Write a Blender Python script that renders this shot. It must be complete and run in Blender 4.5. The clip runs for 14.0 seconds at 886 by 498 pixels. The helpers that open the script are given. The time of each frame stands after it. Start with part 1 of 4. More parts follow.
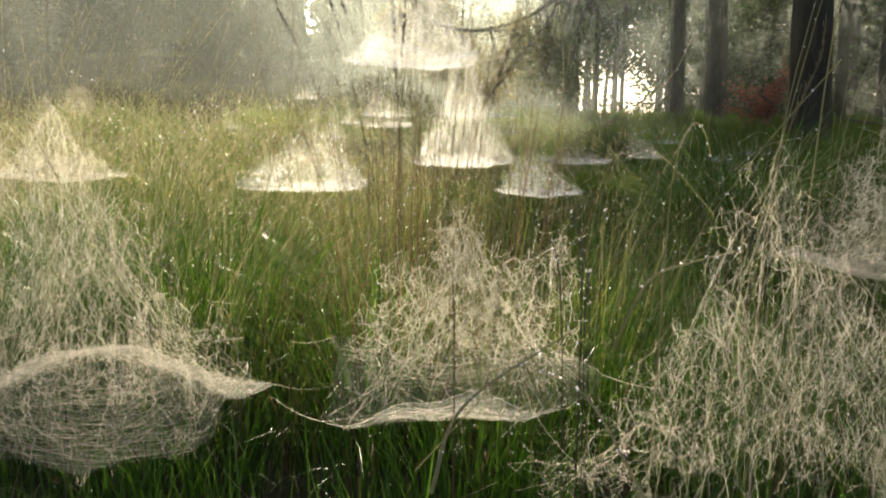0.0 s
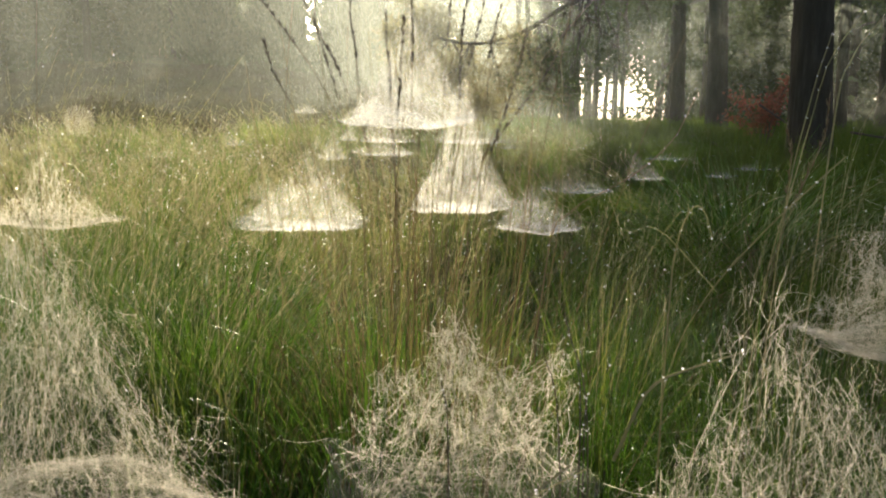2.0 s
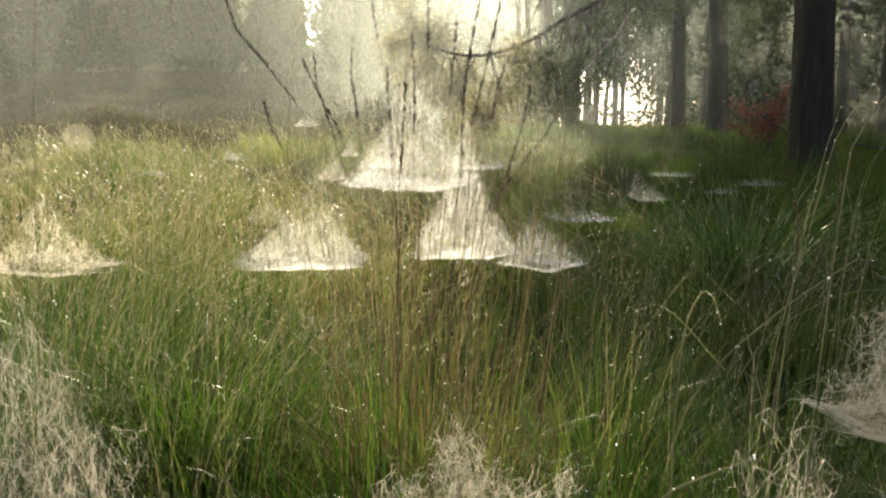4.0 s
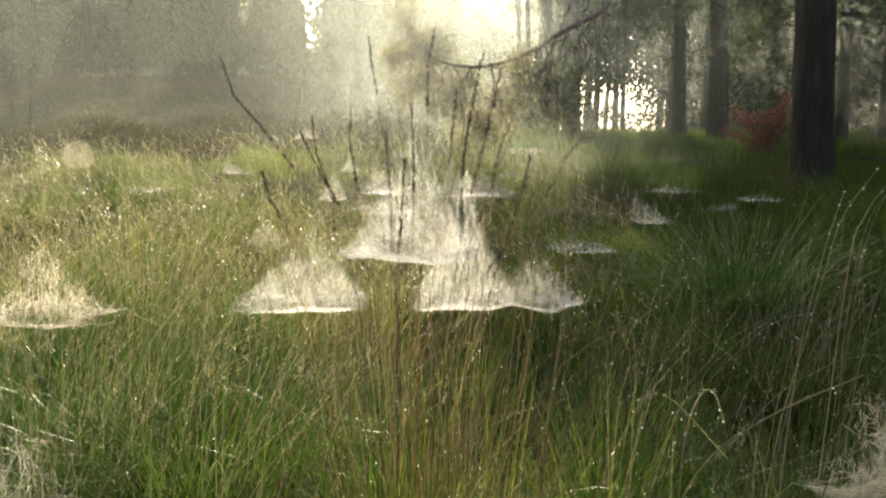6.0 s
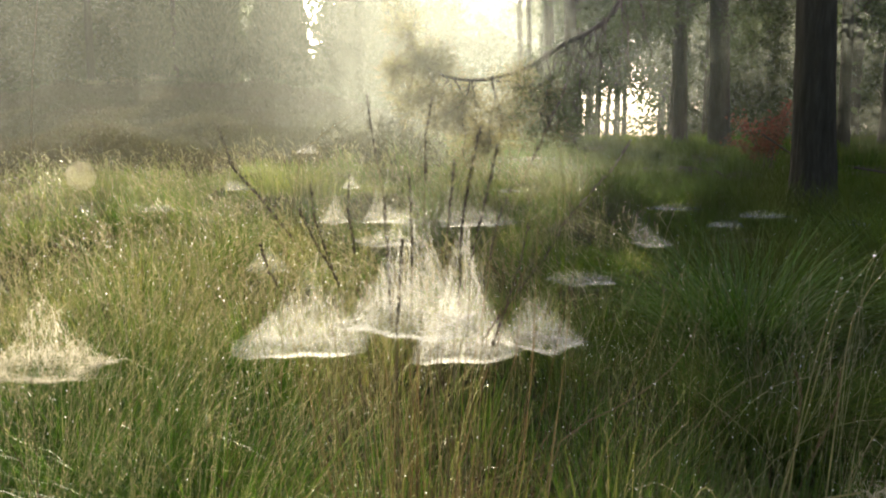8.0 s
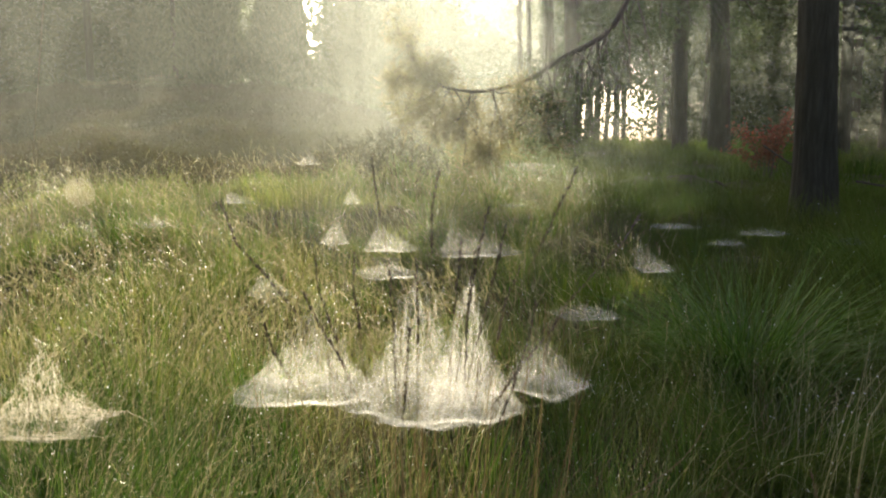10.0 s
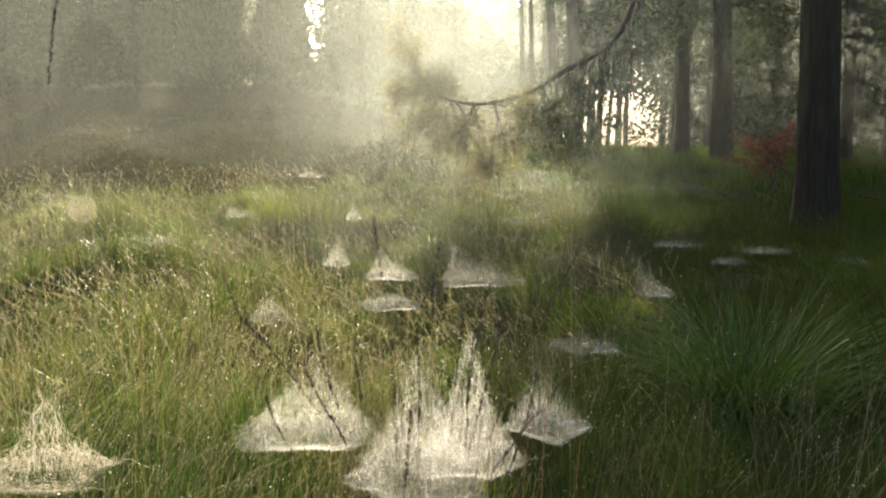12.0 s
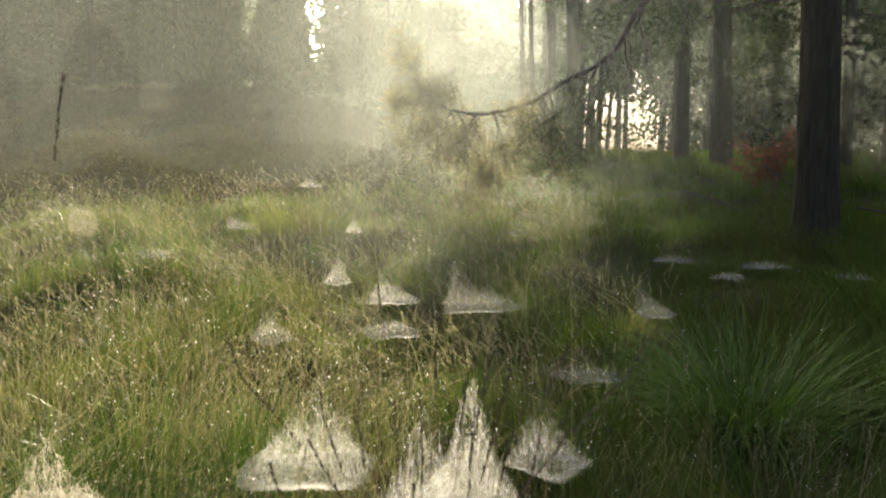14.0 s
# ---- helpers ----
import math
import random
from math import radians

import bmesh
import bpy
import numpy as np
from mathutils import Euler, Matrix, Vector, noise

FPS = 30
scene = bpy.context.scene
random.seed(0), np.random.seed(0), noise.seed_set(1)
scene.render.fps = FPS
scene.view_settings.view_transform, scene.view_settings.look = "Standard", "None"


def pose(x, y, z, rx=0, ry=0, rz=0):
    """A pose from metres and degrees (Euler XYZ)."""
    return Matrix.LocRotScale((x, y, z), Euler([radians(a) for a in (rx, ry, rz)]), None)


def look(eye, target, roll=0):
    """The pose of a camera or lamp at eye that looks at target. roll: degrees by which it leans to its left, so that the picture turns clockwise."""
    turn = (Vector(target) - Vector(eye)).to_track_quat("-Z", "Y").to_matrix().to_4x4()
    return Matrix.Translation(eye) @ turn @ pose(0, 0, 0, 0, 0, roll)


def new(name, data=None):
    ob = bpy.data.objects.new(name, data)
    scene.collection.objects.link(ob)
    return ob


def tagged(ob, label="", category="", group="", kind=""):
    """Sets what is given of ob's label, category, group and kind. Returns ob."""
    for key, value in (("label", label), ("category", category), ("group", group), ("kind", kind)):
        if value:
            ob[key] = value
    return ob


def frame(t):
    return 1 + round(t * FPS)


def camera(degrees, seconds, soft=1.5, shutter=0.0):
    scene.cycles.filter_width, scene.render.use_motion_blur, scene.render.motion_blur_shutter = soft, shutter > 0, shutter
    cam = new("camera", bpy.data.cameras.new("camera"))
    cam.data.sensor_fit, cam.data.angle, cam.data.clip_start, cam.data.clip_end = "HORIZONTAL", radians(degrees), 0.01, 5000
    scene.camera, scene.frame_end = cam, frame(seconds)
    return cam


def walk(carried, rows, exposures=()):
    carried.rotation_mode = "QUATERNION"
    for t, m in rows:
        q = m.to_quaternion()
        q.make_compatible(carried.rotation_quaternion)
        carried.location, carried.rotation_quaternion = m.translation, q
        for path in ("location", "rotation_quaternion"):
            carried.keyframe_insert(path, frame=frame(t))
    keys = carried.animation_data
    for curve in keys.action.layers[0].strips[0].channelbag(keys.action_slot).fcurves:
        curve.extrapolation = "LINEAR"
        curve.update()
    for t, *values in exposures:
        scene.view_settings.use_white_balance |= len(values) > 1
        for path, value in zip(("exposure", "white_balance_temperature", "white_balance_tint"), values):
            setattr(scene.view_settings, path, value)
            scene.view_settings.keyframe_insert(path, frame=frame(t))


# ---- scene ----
cam = camera(60.0, 14.0, soft=2.1)
PATH = [
    (0, (0.051, 0.025, 0.469), (0.024, 2.008, 0.209), 1.0),
    (0.5, (0.052, 0.034, 0.491), (0.022, 2.017, 0.235), 0.8),
    (1, (0.052, 0.042, 0.514), (0.024, 2.026, 0.26), 0.8),
    (1.5, (0.053, 0.049, 0.534), (0.025, 2.033, 0.282), 0.8),
    (2, (0.055, 0.055, 0.553), (0.025, 2.039, 0.304), 0.8),
    (2.5, (0.055, 0.061, 0.572), (0.024, 2.046, 0.327), 0.7),
    (3, (0.054, 0.067, 0.593), (0.023, 2.052, 0.352), 0.5),
    (5.5, (0.048, 0.097, 0.71), (0.013, 2.082, 0.469), 0.7),
    (6, (0.051, 0.101, 0.735), (0.017, 2.087, 0.497), 0.5),
    (6.5, (0.054, 0.106, 0.759), (0.019, 2.091, 0.521), 0.5),
    (7, (0.055, 0.109, 0.784), (0.018, 2.095, 0.548), 0.4),
    (7.5, (0.054, 0.107, 0.813), (0.016, 2.093, 0.575), 0.3),
    (8, (0.056, 0.111, 0.834), (0.016, 2.097, 0.603), 0.2),
    (10.5, (0.042, 0.146, 0.974), (0.005, 2.132, 0.742), 0.4),
    (11, (0.044, 0.147, 1.001), (0.007, 2.133, 0.77), 0.4),
    (11.5, (0.044, 0.149, 1.025), (0.006, 2.136, 0.795), 0.4),
    (12, (0.043, 0.15, 1.048), (0.001, 2.136, 0.819), 0.5),
    (12.5, (0.042, 0.151, 1.075), (0.003, 2.138, 0.846), 0.4),
    (13, (0.04, 0.155, 1.101), (0.003, 2.142, 0.872), 0.5),
    (13.5, (0.038, 0.156, 1.122), (-0.001, 2.142, 0.894), 0.5),
    (14, (0.036, 0.156, 1.144), (-0.004, 2.142, 0.914), 0.7),
]
walk(cam, [(t, look(eye, target, roll)) for t, eye, target, roll in PATH], exposures=[(0, 1.96), (3, 1.92), (7, 1.95), (12, 1.87), (14, 1.78)])

# ---- light ----
SUN_UP, SUN_AZ = 24.0, -3.0
sun_dir = Vector((math.sin(radians(SUN_AZ)) * math.cos(radians(SUN_UP)), math.cos(radians(SUN_AZ)) * math.cos(radians(SUN_UP)), math.sin(radians(SUN_UP))))
world = bpy.data.worlds.new("sky")
scene.world = world
world.use_nodes = True
wn = world.node_tree.nodes
sky = wn.new("ShaderNodeTexSky")
sky.sky_type, sky.sun_disc, sky.sun_elevation, sky.sun_rotation = "NISHITA", False, radians(SUN_UP), radians(SUN_AZ)
sky.dust_density, sky.air_density, sky.ozone_density = 7.0, 0.6, 0.3
wn["Background"].inputs[1].default_value = 0.10
world.node_tree.links.new(sky.outputs[0], wn["Background"].inputs[0])
sun = new("sun", bpy.data.lights.new("sun", "SUN"))
sun.data.energy, sun.data.angle, sun.data.color = 5.0, radians(0.6), (1.0, 0.865, 0.67)
sun.matrix_world = look(sun_dir * 60, (0, 0, 0))
scene.cycles.transparent_max_bounces = 32

rng = np.random.default_rng(11)


# ---- materials ----
def shader(name):
    m = bpy.data.materials.new(name)
    m.use_nodes = True
    nt = m.node_tree
    nt.nodes.clear()
    return m, nt, nt.nodes.new("ShaderNodeOutputMaterial")


def ramp_of(nt, fac, cols):
    r = nt.nodes.new("ShaderNodeValToRGB")
    el = r.color_ramp.elements
    while len(el) < len(cols):
        el.new(0.5)
    for i, c in enumerate(cols):
        el[i].position = i / (len(cols) - 1)
        el[i].color = (*c, 1)
    nt.links.new(fac, r.inputs[0])
    return r.outputs[0]


def noise_of(nt, scale, detail=4.0, stretch=(1, 1, 1), rough=0.6):
    tc = nt.nodes.new("ShaderNodeTexCoord")
    mp = nt.nodes.new("ShaderNodeMapping")
    mp.inputs["Scale"].default_value = stretch
    n = nt.nodes.new("ShaderNodeTexNoise")
    n.inputs["Scale"].default_value, n.inputs["Detail"].default_value, n.inputs["Roughness"].default_value = scale, detail, rough
    nt.links.new(tc.outputs["Object"], mp.inputs[0])
    nt.links.new(mp.outputs[0], n.inputs["Vector"])
    return n.outputs["Fac"]


def mixed(nt, a, b, fac, mode="MIX"):
    m = nt.nodes.new("ShaderNodeMix")
    m.data_type, m.blend_type = "RGBA", mode
    for s, v in ((m.inputs[0], fac), (m.inputs[6], a), (m.inputs[7], b)):
        if hasattr(v, "is_linked"):
            nt.links.new(v, s)
        else:
            s.default_value = v if isinstance(v, float) else (*v, 1)
    return m.outputs[2]


def leaf_mat(name, cols, patch=None, patch_scale=2.0, trans=0.45, rough=0.36, gloss=0.5):
    """Thin living or dry leaf: colour varies leaf by leaf and in patches, light passes through it."""
    m, nt, out = shader(name)
    geo = nt.nodes.new("ShaderNodeNewGeometry")
    col = ramp_of(nt, geo.outputs["Random Per Island"], cols)
    if patch:
        f = ramp_of(nt, noise_of(nt, patch_scale, 3.0), [(0, 0, 0), (0, 0, 0), (1, 1, 1), (1, 1, 1)])
        col = mixed(nt, col, patch, f)
    p = nt.nodes.new("ShaderNodeBsdfPrincipled")
    p.inputs["Roughness"].default_value = rough
    p.inputs["Specular IOR Level"].default_value = gloss
    t = nt.nodes.new("ShaderNodeBsdfTranslucent")
    mx = nt.nodes.new("ShaderNodeMixShader")
    mx.inputs[0].default_value = trans
    nt.links.new(col, p.inputs["Base Color"])
    nt.links.new(mixed(nt, col, (0.95, 1.05, 0.75), 1.0, "MULTIPLY"), t.inputs["Color"])
    nt.links.new(p.outputs[0], mx.inputs[1])
    nt.links.new(t.outputs[0], mx.inputs[2])
    nt.links.new(mx.outputs[0], out.inputs[0])
    return m


def solid_mat(name, cols, scale, stretch=(1, 1, 1), rough=0.85, bump=0.6, cols2=None, dist=0.01):
    m, nt, out = shader(name)
    f = noise_of(nt, scale, 6.0, stretch)
    col = ramp_of(nt, f, cols)
    if cols2:
        col = mixed(nt, col, cols2, ramp_of(nt, noise_of(nt, scale * 0.13, 3.0), [(0, 0, 0), (0, 0, 0), (0.9, 0.9, 0.9)]))
    p = nt.nodes.new("ShaderNodeBsdfPrincipled")
    p.inputs["Roughness"].default_value = rough
    p.inputs["Specular IOR Level"].default_value = 0.05
    b = nt.nodes.new("ShaderNodeBump")
    b.inputs["Strength"].default_value, b.inputs["Distance"].default_value = bump, dist
    nt.links.new(f, b.inputs["Height"])
    nt.links.new(b.outputs[0], p.inputs["Normal"])
    nt.links.new(col, p.inputs["Base Color"])
    nt.links.new(p.outputs[0], out.inputs[0])
    return m


def silk_mat(name, col, film=0.0, scale=90.0, thins=False):
    """Dew-laden spider silk; film > 0: a sheet so fine that part of the light goes straight through it."""
    m, nt, out = shader(name)
    d, t = nt.nodes.new("ShaderNodeBsdfDiffuse"), nt.nodes.new("ShaderNodeBsdfTranslucent")
    for n in (d, t):
        n.inputs[0].default_value = (*col, 1)
    mx = nt.nodes.new("ShaderNodeMixShader")
    mx.inputs[0].default_value = 0.8
    nt.links.new(d.outputs[0], mx.inputs[1])
    nt.links.new(t.outputs[0], mx.inputs[2])
    last = mx.outputs[0]
    if film:
        f = ramp_of(nt, noise_of(nt, scale, 5.0, (1, 1, 1), 0.7), [(0.06, 0.06, 0.06), (film * 0.6,) * 3, (min(1, film * 1.5),) * 3, (min(1, 0.25 + 1.6 * film),) * 3])
        if thins:
            at, mul = nt.nodes.new("ShaderNodeAttribute"), nt.nodes.new("ShaderNodeMath")
            at.attribute_name, mul.operation = "thickness", "MULTIPLY"
            nt.links.new(f, mul.inputs[0])
            nt.links.new(at.outputs["Fac"], mul.inputs[1])
            f = mul.outputs[0]
        tr, m2 = nt.nodes.new("ShaderNodeBsdfTransparent"), nt.nodes.new("ShaderNodeMixShader")
        nt.links.new(f, m2.inputs[0])
        nt.links.new(tr.outputs[0], m2.inputs[1])
        nt.links.new(last, m2.inputs[2])
        last = m2.outputs[0]
    nt.links.new(last, out.inputs[0])
    return m


def drop_mat():
    m, nt, out = shader("dew")
    g, t, mx = nt.nodes.new("ShaderNodeBsdfGlossy"), nt.nodes.new("ShaderNodeBsdfTranslucent"), nt.nodes.new("ShaderNodeMixShader")
    g.inputs["Roughness"].default_value = 0.15
    t.inputs[0].default_value = (1, 1, 1, 1)
    mx.inputs[0].default_value = 0.7
    nt.links.new(g.outputs[0], mx.inputs[1])
    nt.links.new(t.outputs[0], mx.inputs[2])
    nt.links.new(mx.outputs[0], out.inputs[0])
    return m


GREEN = leaf_mat("grass_green", [(0.03, 0.07, 0.006), (0.05, 0.12, 0.009), (0.08, 0.17, 0.015), (0.13, 0.20, 0.03)], (0.075, 0.12, 0.02), 2.2, gloss=0.2, trans=0.32)
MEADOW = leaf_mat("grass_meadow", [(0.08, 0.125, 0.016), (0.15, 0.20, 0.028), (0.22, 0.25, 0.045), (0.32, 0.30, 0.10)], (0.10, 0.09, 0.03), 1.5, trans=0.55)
# darker copy of the meadow grass, shade put into its colour
SHADE_GREEN = leaf_mat("grass_shade_darkened", [(0.045, 0.085, 0.010), (0.065, 0.115, 0.014), (0.09, 0.13, 0.024)], (0.085, 0.095, 0.024), 0.8, gloss=0.03, rough=0.7)
STRAW = leaf_mat("grass_straw", [(0.24, 0.20, 0.12), (0.33, 0.27, 0.18), (0.20, 0.19, 0.09), (0.42, 0.35, 0.26)], trans=0.5, gloss=0.15)
REED = leaf_mat("stem_brown", [(0.10, 0.06, 0.035), (0.15, 0.095, 0.055), (0.21, 0.155, 0.09), (0.11, 0.12, 0.04)], trans=0.3, gloss=0.12)
SEED = leaf_mat("seed_head", [(0.04, 0.03, 0.022), (0.07, 0.05, 0.035), (0.11, 0.08, 0.05)], trans=0.12)
NEEDLE = leaf_mat("pine_needles", [(0.04, 0.06, 0.02), (0.07, 0.10, 0.03), (0.11, 0.12, 0.05)], trans=0.4, gloss=0.1, rough=0.7)
DRYTIP = leaf_mat("pine_needles_pale", [(0.20, 0.15, 0.09), (0.30, 0.24, 0.15), (0.15, 0.15, 0.06)], trans=0.55, gloss=0.1, rough=0.7)
JUNIPER = leaf_mat("juniper_needles", [(0.05, 0.07, 0.03), (0.08, 0.10, 0.045), (0.11, 0.12, 0.06)], trans=0.35, gloss=0.1, rough=0.7)
WOODS = leaf_mat("far_leaves", [(0.05, 0.07, 0.025), (0.07, 0.09, 0.035), (0.10, 0.11, 0.045)], trans=0.5, gloss=0.1)
RUST = leaf_mat("rust_leaves", [(0.18, 0.055, 0.038), (0.24, 0.08, 0.055), (0.19, 0.10, 0.06)], trans=0.55, gloss=0.1, rough=0.7)
HEATH = leaf_mat("heather", [(0.045, 0.032, 0.02), (0.06, 0.042, 0.028), (0.08, 0.055, 0.035), (0.05, 0.045, 0.02)], (0.05, 0.05, 0.02), 0.5, trans=0.3, gloss=0.1, rough=0.8)
SOIL = solid_mat("soil", [(0.03, 0.022, 0.014), (0.05, 0.045, 0.02), (0.08, 0.07, 0.03)], 9.0, cols2=(0.06, 0.08, 0.025), bump=0.8, dist=0.03)
BARK = solid_mat("pine_bark", [(0.02, 0.018, 0.011), (0.05, 0.043, 0.028), (0.095, 0.083, 0.056)], 26.0, (1, 1, 0.14), bump=1.0, dist=0.035)
TWIG = solid_mat("twig_bark", [(0.05, 0.04, 0.03), (0.10, 0.08, 0.06)], 40.0)
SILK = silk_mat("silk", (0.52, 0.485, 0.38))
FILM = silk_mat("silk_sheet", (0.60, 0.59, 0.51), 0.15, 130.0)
# BRIGHT ones: paler copies of the silk, sunlit brightness put into the colour
BRIGHTFILM = silk_mat("silk_sheet_dense_sun_pale", (0.87, 0.86, 0.77), 0.20, 60.0)
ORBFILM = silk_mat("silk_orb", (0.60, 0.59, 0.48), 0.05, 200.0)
BRIGHTSILK = silk_mat("silk_sun_pale", (0.86, 0.85, 0.76), 0.26, 300.0)
DEW = drop_mat()


# veil in the same pale colour that stands for sunlit silk
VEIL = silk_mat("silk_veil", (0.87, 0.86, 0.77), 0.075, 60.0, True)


def mist_mat():
    """Thin mist: nearly all light goes straight on, a little is scattered forwards."""
    m, nt, out = shader("mist")
    t, tr, mx = nt.nodes.new("ShaderNodeBsdfTranslucent"), nt.nodes.new("ShaderNodeBsdfTransparent"), nt.nodes.new("ShaderNodeMixShader")
    t.inputs[0].default_value = (0.85, 0.93, 0.81, 1)
    at = nt.nodes.new("ShaderNodeAttribute")
    at.attribute_name = "thickness"
    mul = nt.nodes.new("ShaderNodeMath")
    mul.operation = "MULTIPLY"
    wisp = ramp_of(nt, noise_of(nt, 0.35, 3.0, (1, 1, 1.6)), [(0.8,) * 3, (0.9,) * 3, (1.0,) * 3])
    nt.links.new(at.outputs["Fac"], mul.inputs[0])
    nt.links.new(wisp, mul.inputs[1])
    nt.links.new(mul.outputs[0], mx.inputs[0])
    nt.links.new(tr.outputs[0], mx.inputs[1])
    nt.links.new(t.outputs[0], mx.inputs[2])
    nt.links.new(mx.outputs[0], out.inputs[0])
    return m


MIST = mist_mat()


# ---- mesh builders ----
def mesh_np(name, v, f, smooth=False):
    me = bpy.data.meshes.new(name)
    v, f = np.asarray(v, dtype=np.float32), np.asarray(f, dtype=np.int32)
    me.vertices.add(len(v))
    me.vertices.foreach_set("co", v.ravel())
    me.loops.add(f.size)
    me.loops.foreach_set("vertex_index", f.ravel())
    me.polygons.add(len(f))
    me.polygons.foreach_set("loop_start", np.arange(len(f), dtype=np.int32) * f.shape[1])
    if smooth:
        me.polygons.foreach_set("use_smooth", np.ones(len(f), dtype=bool))
    me.update(calc_edges=True)
    return me


def part(name, mesh, material, parent=None, label="", m=None, kind=""):
    ob = new(name, mesh)
    if not mesh.materials:
        mesh.materials.append(material)
    if parent is not None:
        ob.parent = parent
    if m is not None:
        ob.matrix_basis = m
    if label:
        ob["label"] = label
    if kind:
        ob["kind"] = kind
    return ob


def joined(*pieces):
    vs, fs, n = [], [], 0
    for v, f in pieces:
        vs.append(v)
        fs.append(f + n)
        n += len(v)
    return np.concatenate(vs), np.concatenate(fs)


def blades(base, h, az, lean, droop, w, segs=3):
    """Grass blades: h high, leaning towards az by lean * h, tips drooping. Triangles."""
    n = len(base)
    s = np.linspace(0, 1, segs + 1)
    d = np.stack([np.cos(az), np.sin(az), np.zeros(n)], 1)
    face = az + np.pi / 2 + rng.normal(0, 0.7, n)
    side = np.stack([np.cos(face), np.sin(face), np.zeros(n)], 1)
    v = np.zeros((n, 2 * segs + 1, 3))
    for i, q in enumerate(s):
        c = base + d * (lean * h * q ** 1.8)[:, None]
        c[:, 2] += h * (q - droop * q ** 3)
        if i < segs:
            off = side * (w * (1 - q) ** 0.6 * 0.5)[:, None]
            v[:, 2 * i], v[:, 2 * i + 1] = c - off, c + off
        else:
            v[:, 2 * segs] = c
    f = []
    for i in range(segs - 1):
        a = 2 * i
        f += [(a, a + 1, a + 3), (a, a + 3, a + 2)]
    f.append((2 * segs - 2, 2 * segs - 1, 2 * segs))
    f = np.array(f)[None] + (np.arange(n) * (2 * segs + 1))[:, None, None]
    return v.reshape(-1, 3), f.reshape(-1, 3)


def tubes(p, r, sides=3):
    """Tubes along n paths of k points: p (n, k, 3), r (n, k). Triangles."""
    n, k, _ = p.shape
    tan = np.gradient(p, axis=1)
    tan /= np.linalg.norm(tan, axis=2, keepdims=True) + 1e-9
    ref = np.where(np.abs(tan[:, :, 2:3]) > 0.8, np.array([1.0, 0, 0]), np.array([0, 0, 1.0]))
    a = np.cross(tan, np.broadcast_to(ref, tan.shape))
    a /= np.linalg.norm(a, axis=2, keepdims=True) + 1e-9
    b = np.cross(tan, a)
    ang = np.arange(sides) * 2 * np.pi / sides
    ring = a[:, :, None] * np.cos(ang)[:, None] + b[:, :, None] * np.sin(ang)[:, None]
    v = p[:, :, None] + ring * r[:, :, None, None]
    f = []
    for i in range(k - 1):
        for j in range(sides):
            q, e = i * sides + j, i * sides + (j + 1) % sides
            f += [(q, e, e + sides), (q, e + sides, q + sides)]
    f = np.array(f)[None] + (np.arange(n) * k * sides)[:, None, None]
    return v.reshape(-1, 3), f.reshape(-1, 3)


def ribbons(p, r):
    """Flat threads along n paths of k points, each turned its own way round its axis."""
    n, k, _ = p.shape
    tan = np.gradient(p, axis=1)
    tan /= np.linalg.norm(tan, axis=2, keepdims=True) + 1e-9
    a = np.cross(tan, np.repeat(unit(n)[:, None], k, 1))
    a /= np.linalg.norm(a, axis=2, keepdims=True) + 1e-9
    off = a * r[:, :, None]
    v = np.stack([p - off, p + off], 2).reshape(-1, 3)
    i = np.arange(k - 1) * 2
    f = np.stack([i, i + 1, i + 3, i, i + 3, i + 2], 1).reshape(-1, 3)[None] + (np.arange(n) * 2 * k)[:, None, None]
    return v, f.reshape(-1, 3)


def unit(n):
    u = rng.normal(size=(n, 3))
    return u / np.linalg.norm(u, axis=1, keepdims=True)


def flakes(c, d, length, width):
    """Needles or leaflets: slim triangles from c along d."""
    n = len(c)
    side = np.cross(d, unit(n))
    side /= np.linalg.norm(side, axis=1, keepdims=True) + 1e-9
    length, width = np.broadcast_to(length, n)[:, None], np.broadcast_to(width, n)[:, None]
    v = np.stack([c - side * width / 2, c + side * width / 2, c + d * length], 1)
    return v.reshape(-1, 3), np.arange(3 * n).reshape(-1, 3)


def leaves(c, d, length, width):
    """Leaf blades: folded diamonds of two triangles."""
    n = len(c)
    side = np.cross(d, unit(n))
    side /= np.linalg.norm(side, axis=1, keepdims=True) + 1e-9
    nor = np.cross(side, d)
    length, width = np.broadcast_to(length, n)[:, None], np.broadcast_to(width, n)[:, None]
    mid = c + d * length * 0.45
    v = np.stack([c, mid - side * width / 2 + nor * width * 0.15, c + d * length, mid + side * width / 2 + nor * width * 0.15], 1)
    f = np.array([(0, 1, 2), (0, 2, 3)])[None] + (np.arange(n) * 4)[:, None, None]
    return v.reshape(-1, 3), f.reshape(-1, 3)


def beads(c, r):
    """Small round drops: octahedra."""
    o = np.array([(1, 0, 0), (-1, 0, 0), (0, 1, 0), (0, -1, 0), (0, 0, 1), (0, 0, -1)], dtype=float)
    t = np.array([(0, 2, 4), (2, 1, 4), (1, 3, 4), (3, 0, 4), (2, 0, 5), (1, 2, 5), (3, 1, 5), (0, 3, 5)])
    n = len(c)
    v = c[:, None] + o[None] * np.broadcast_to(r, n)[:, None, None]
    return v.reshape(-1, 3), (t[None] + (np.arange(n) * 6)[:, None, None]).reshape(-1, 3)


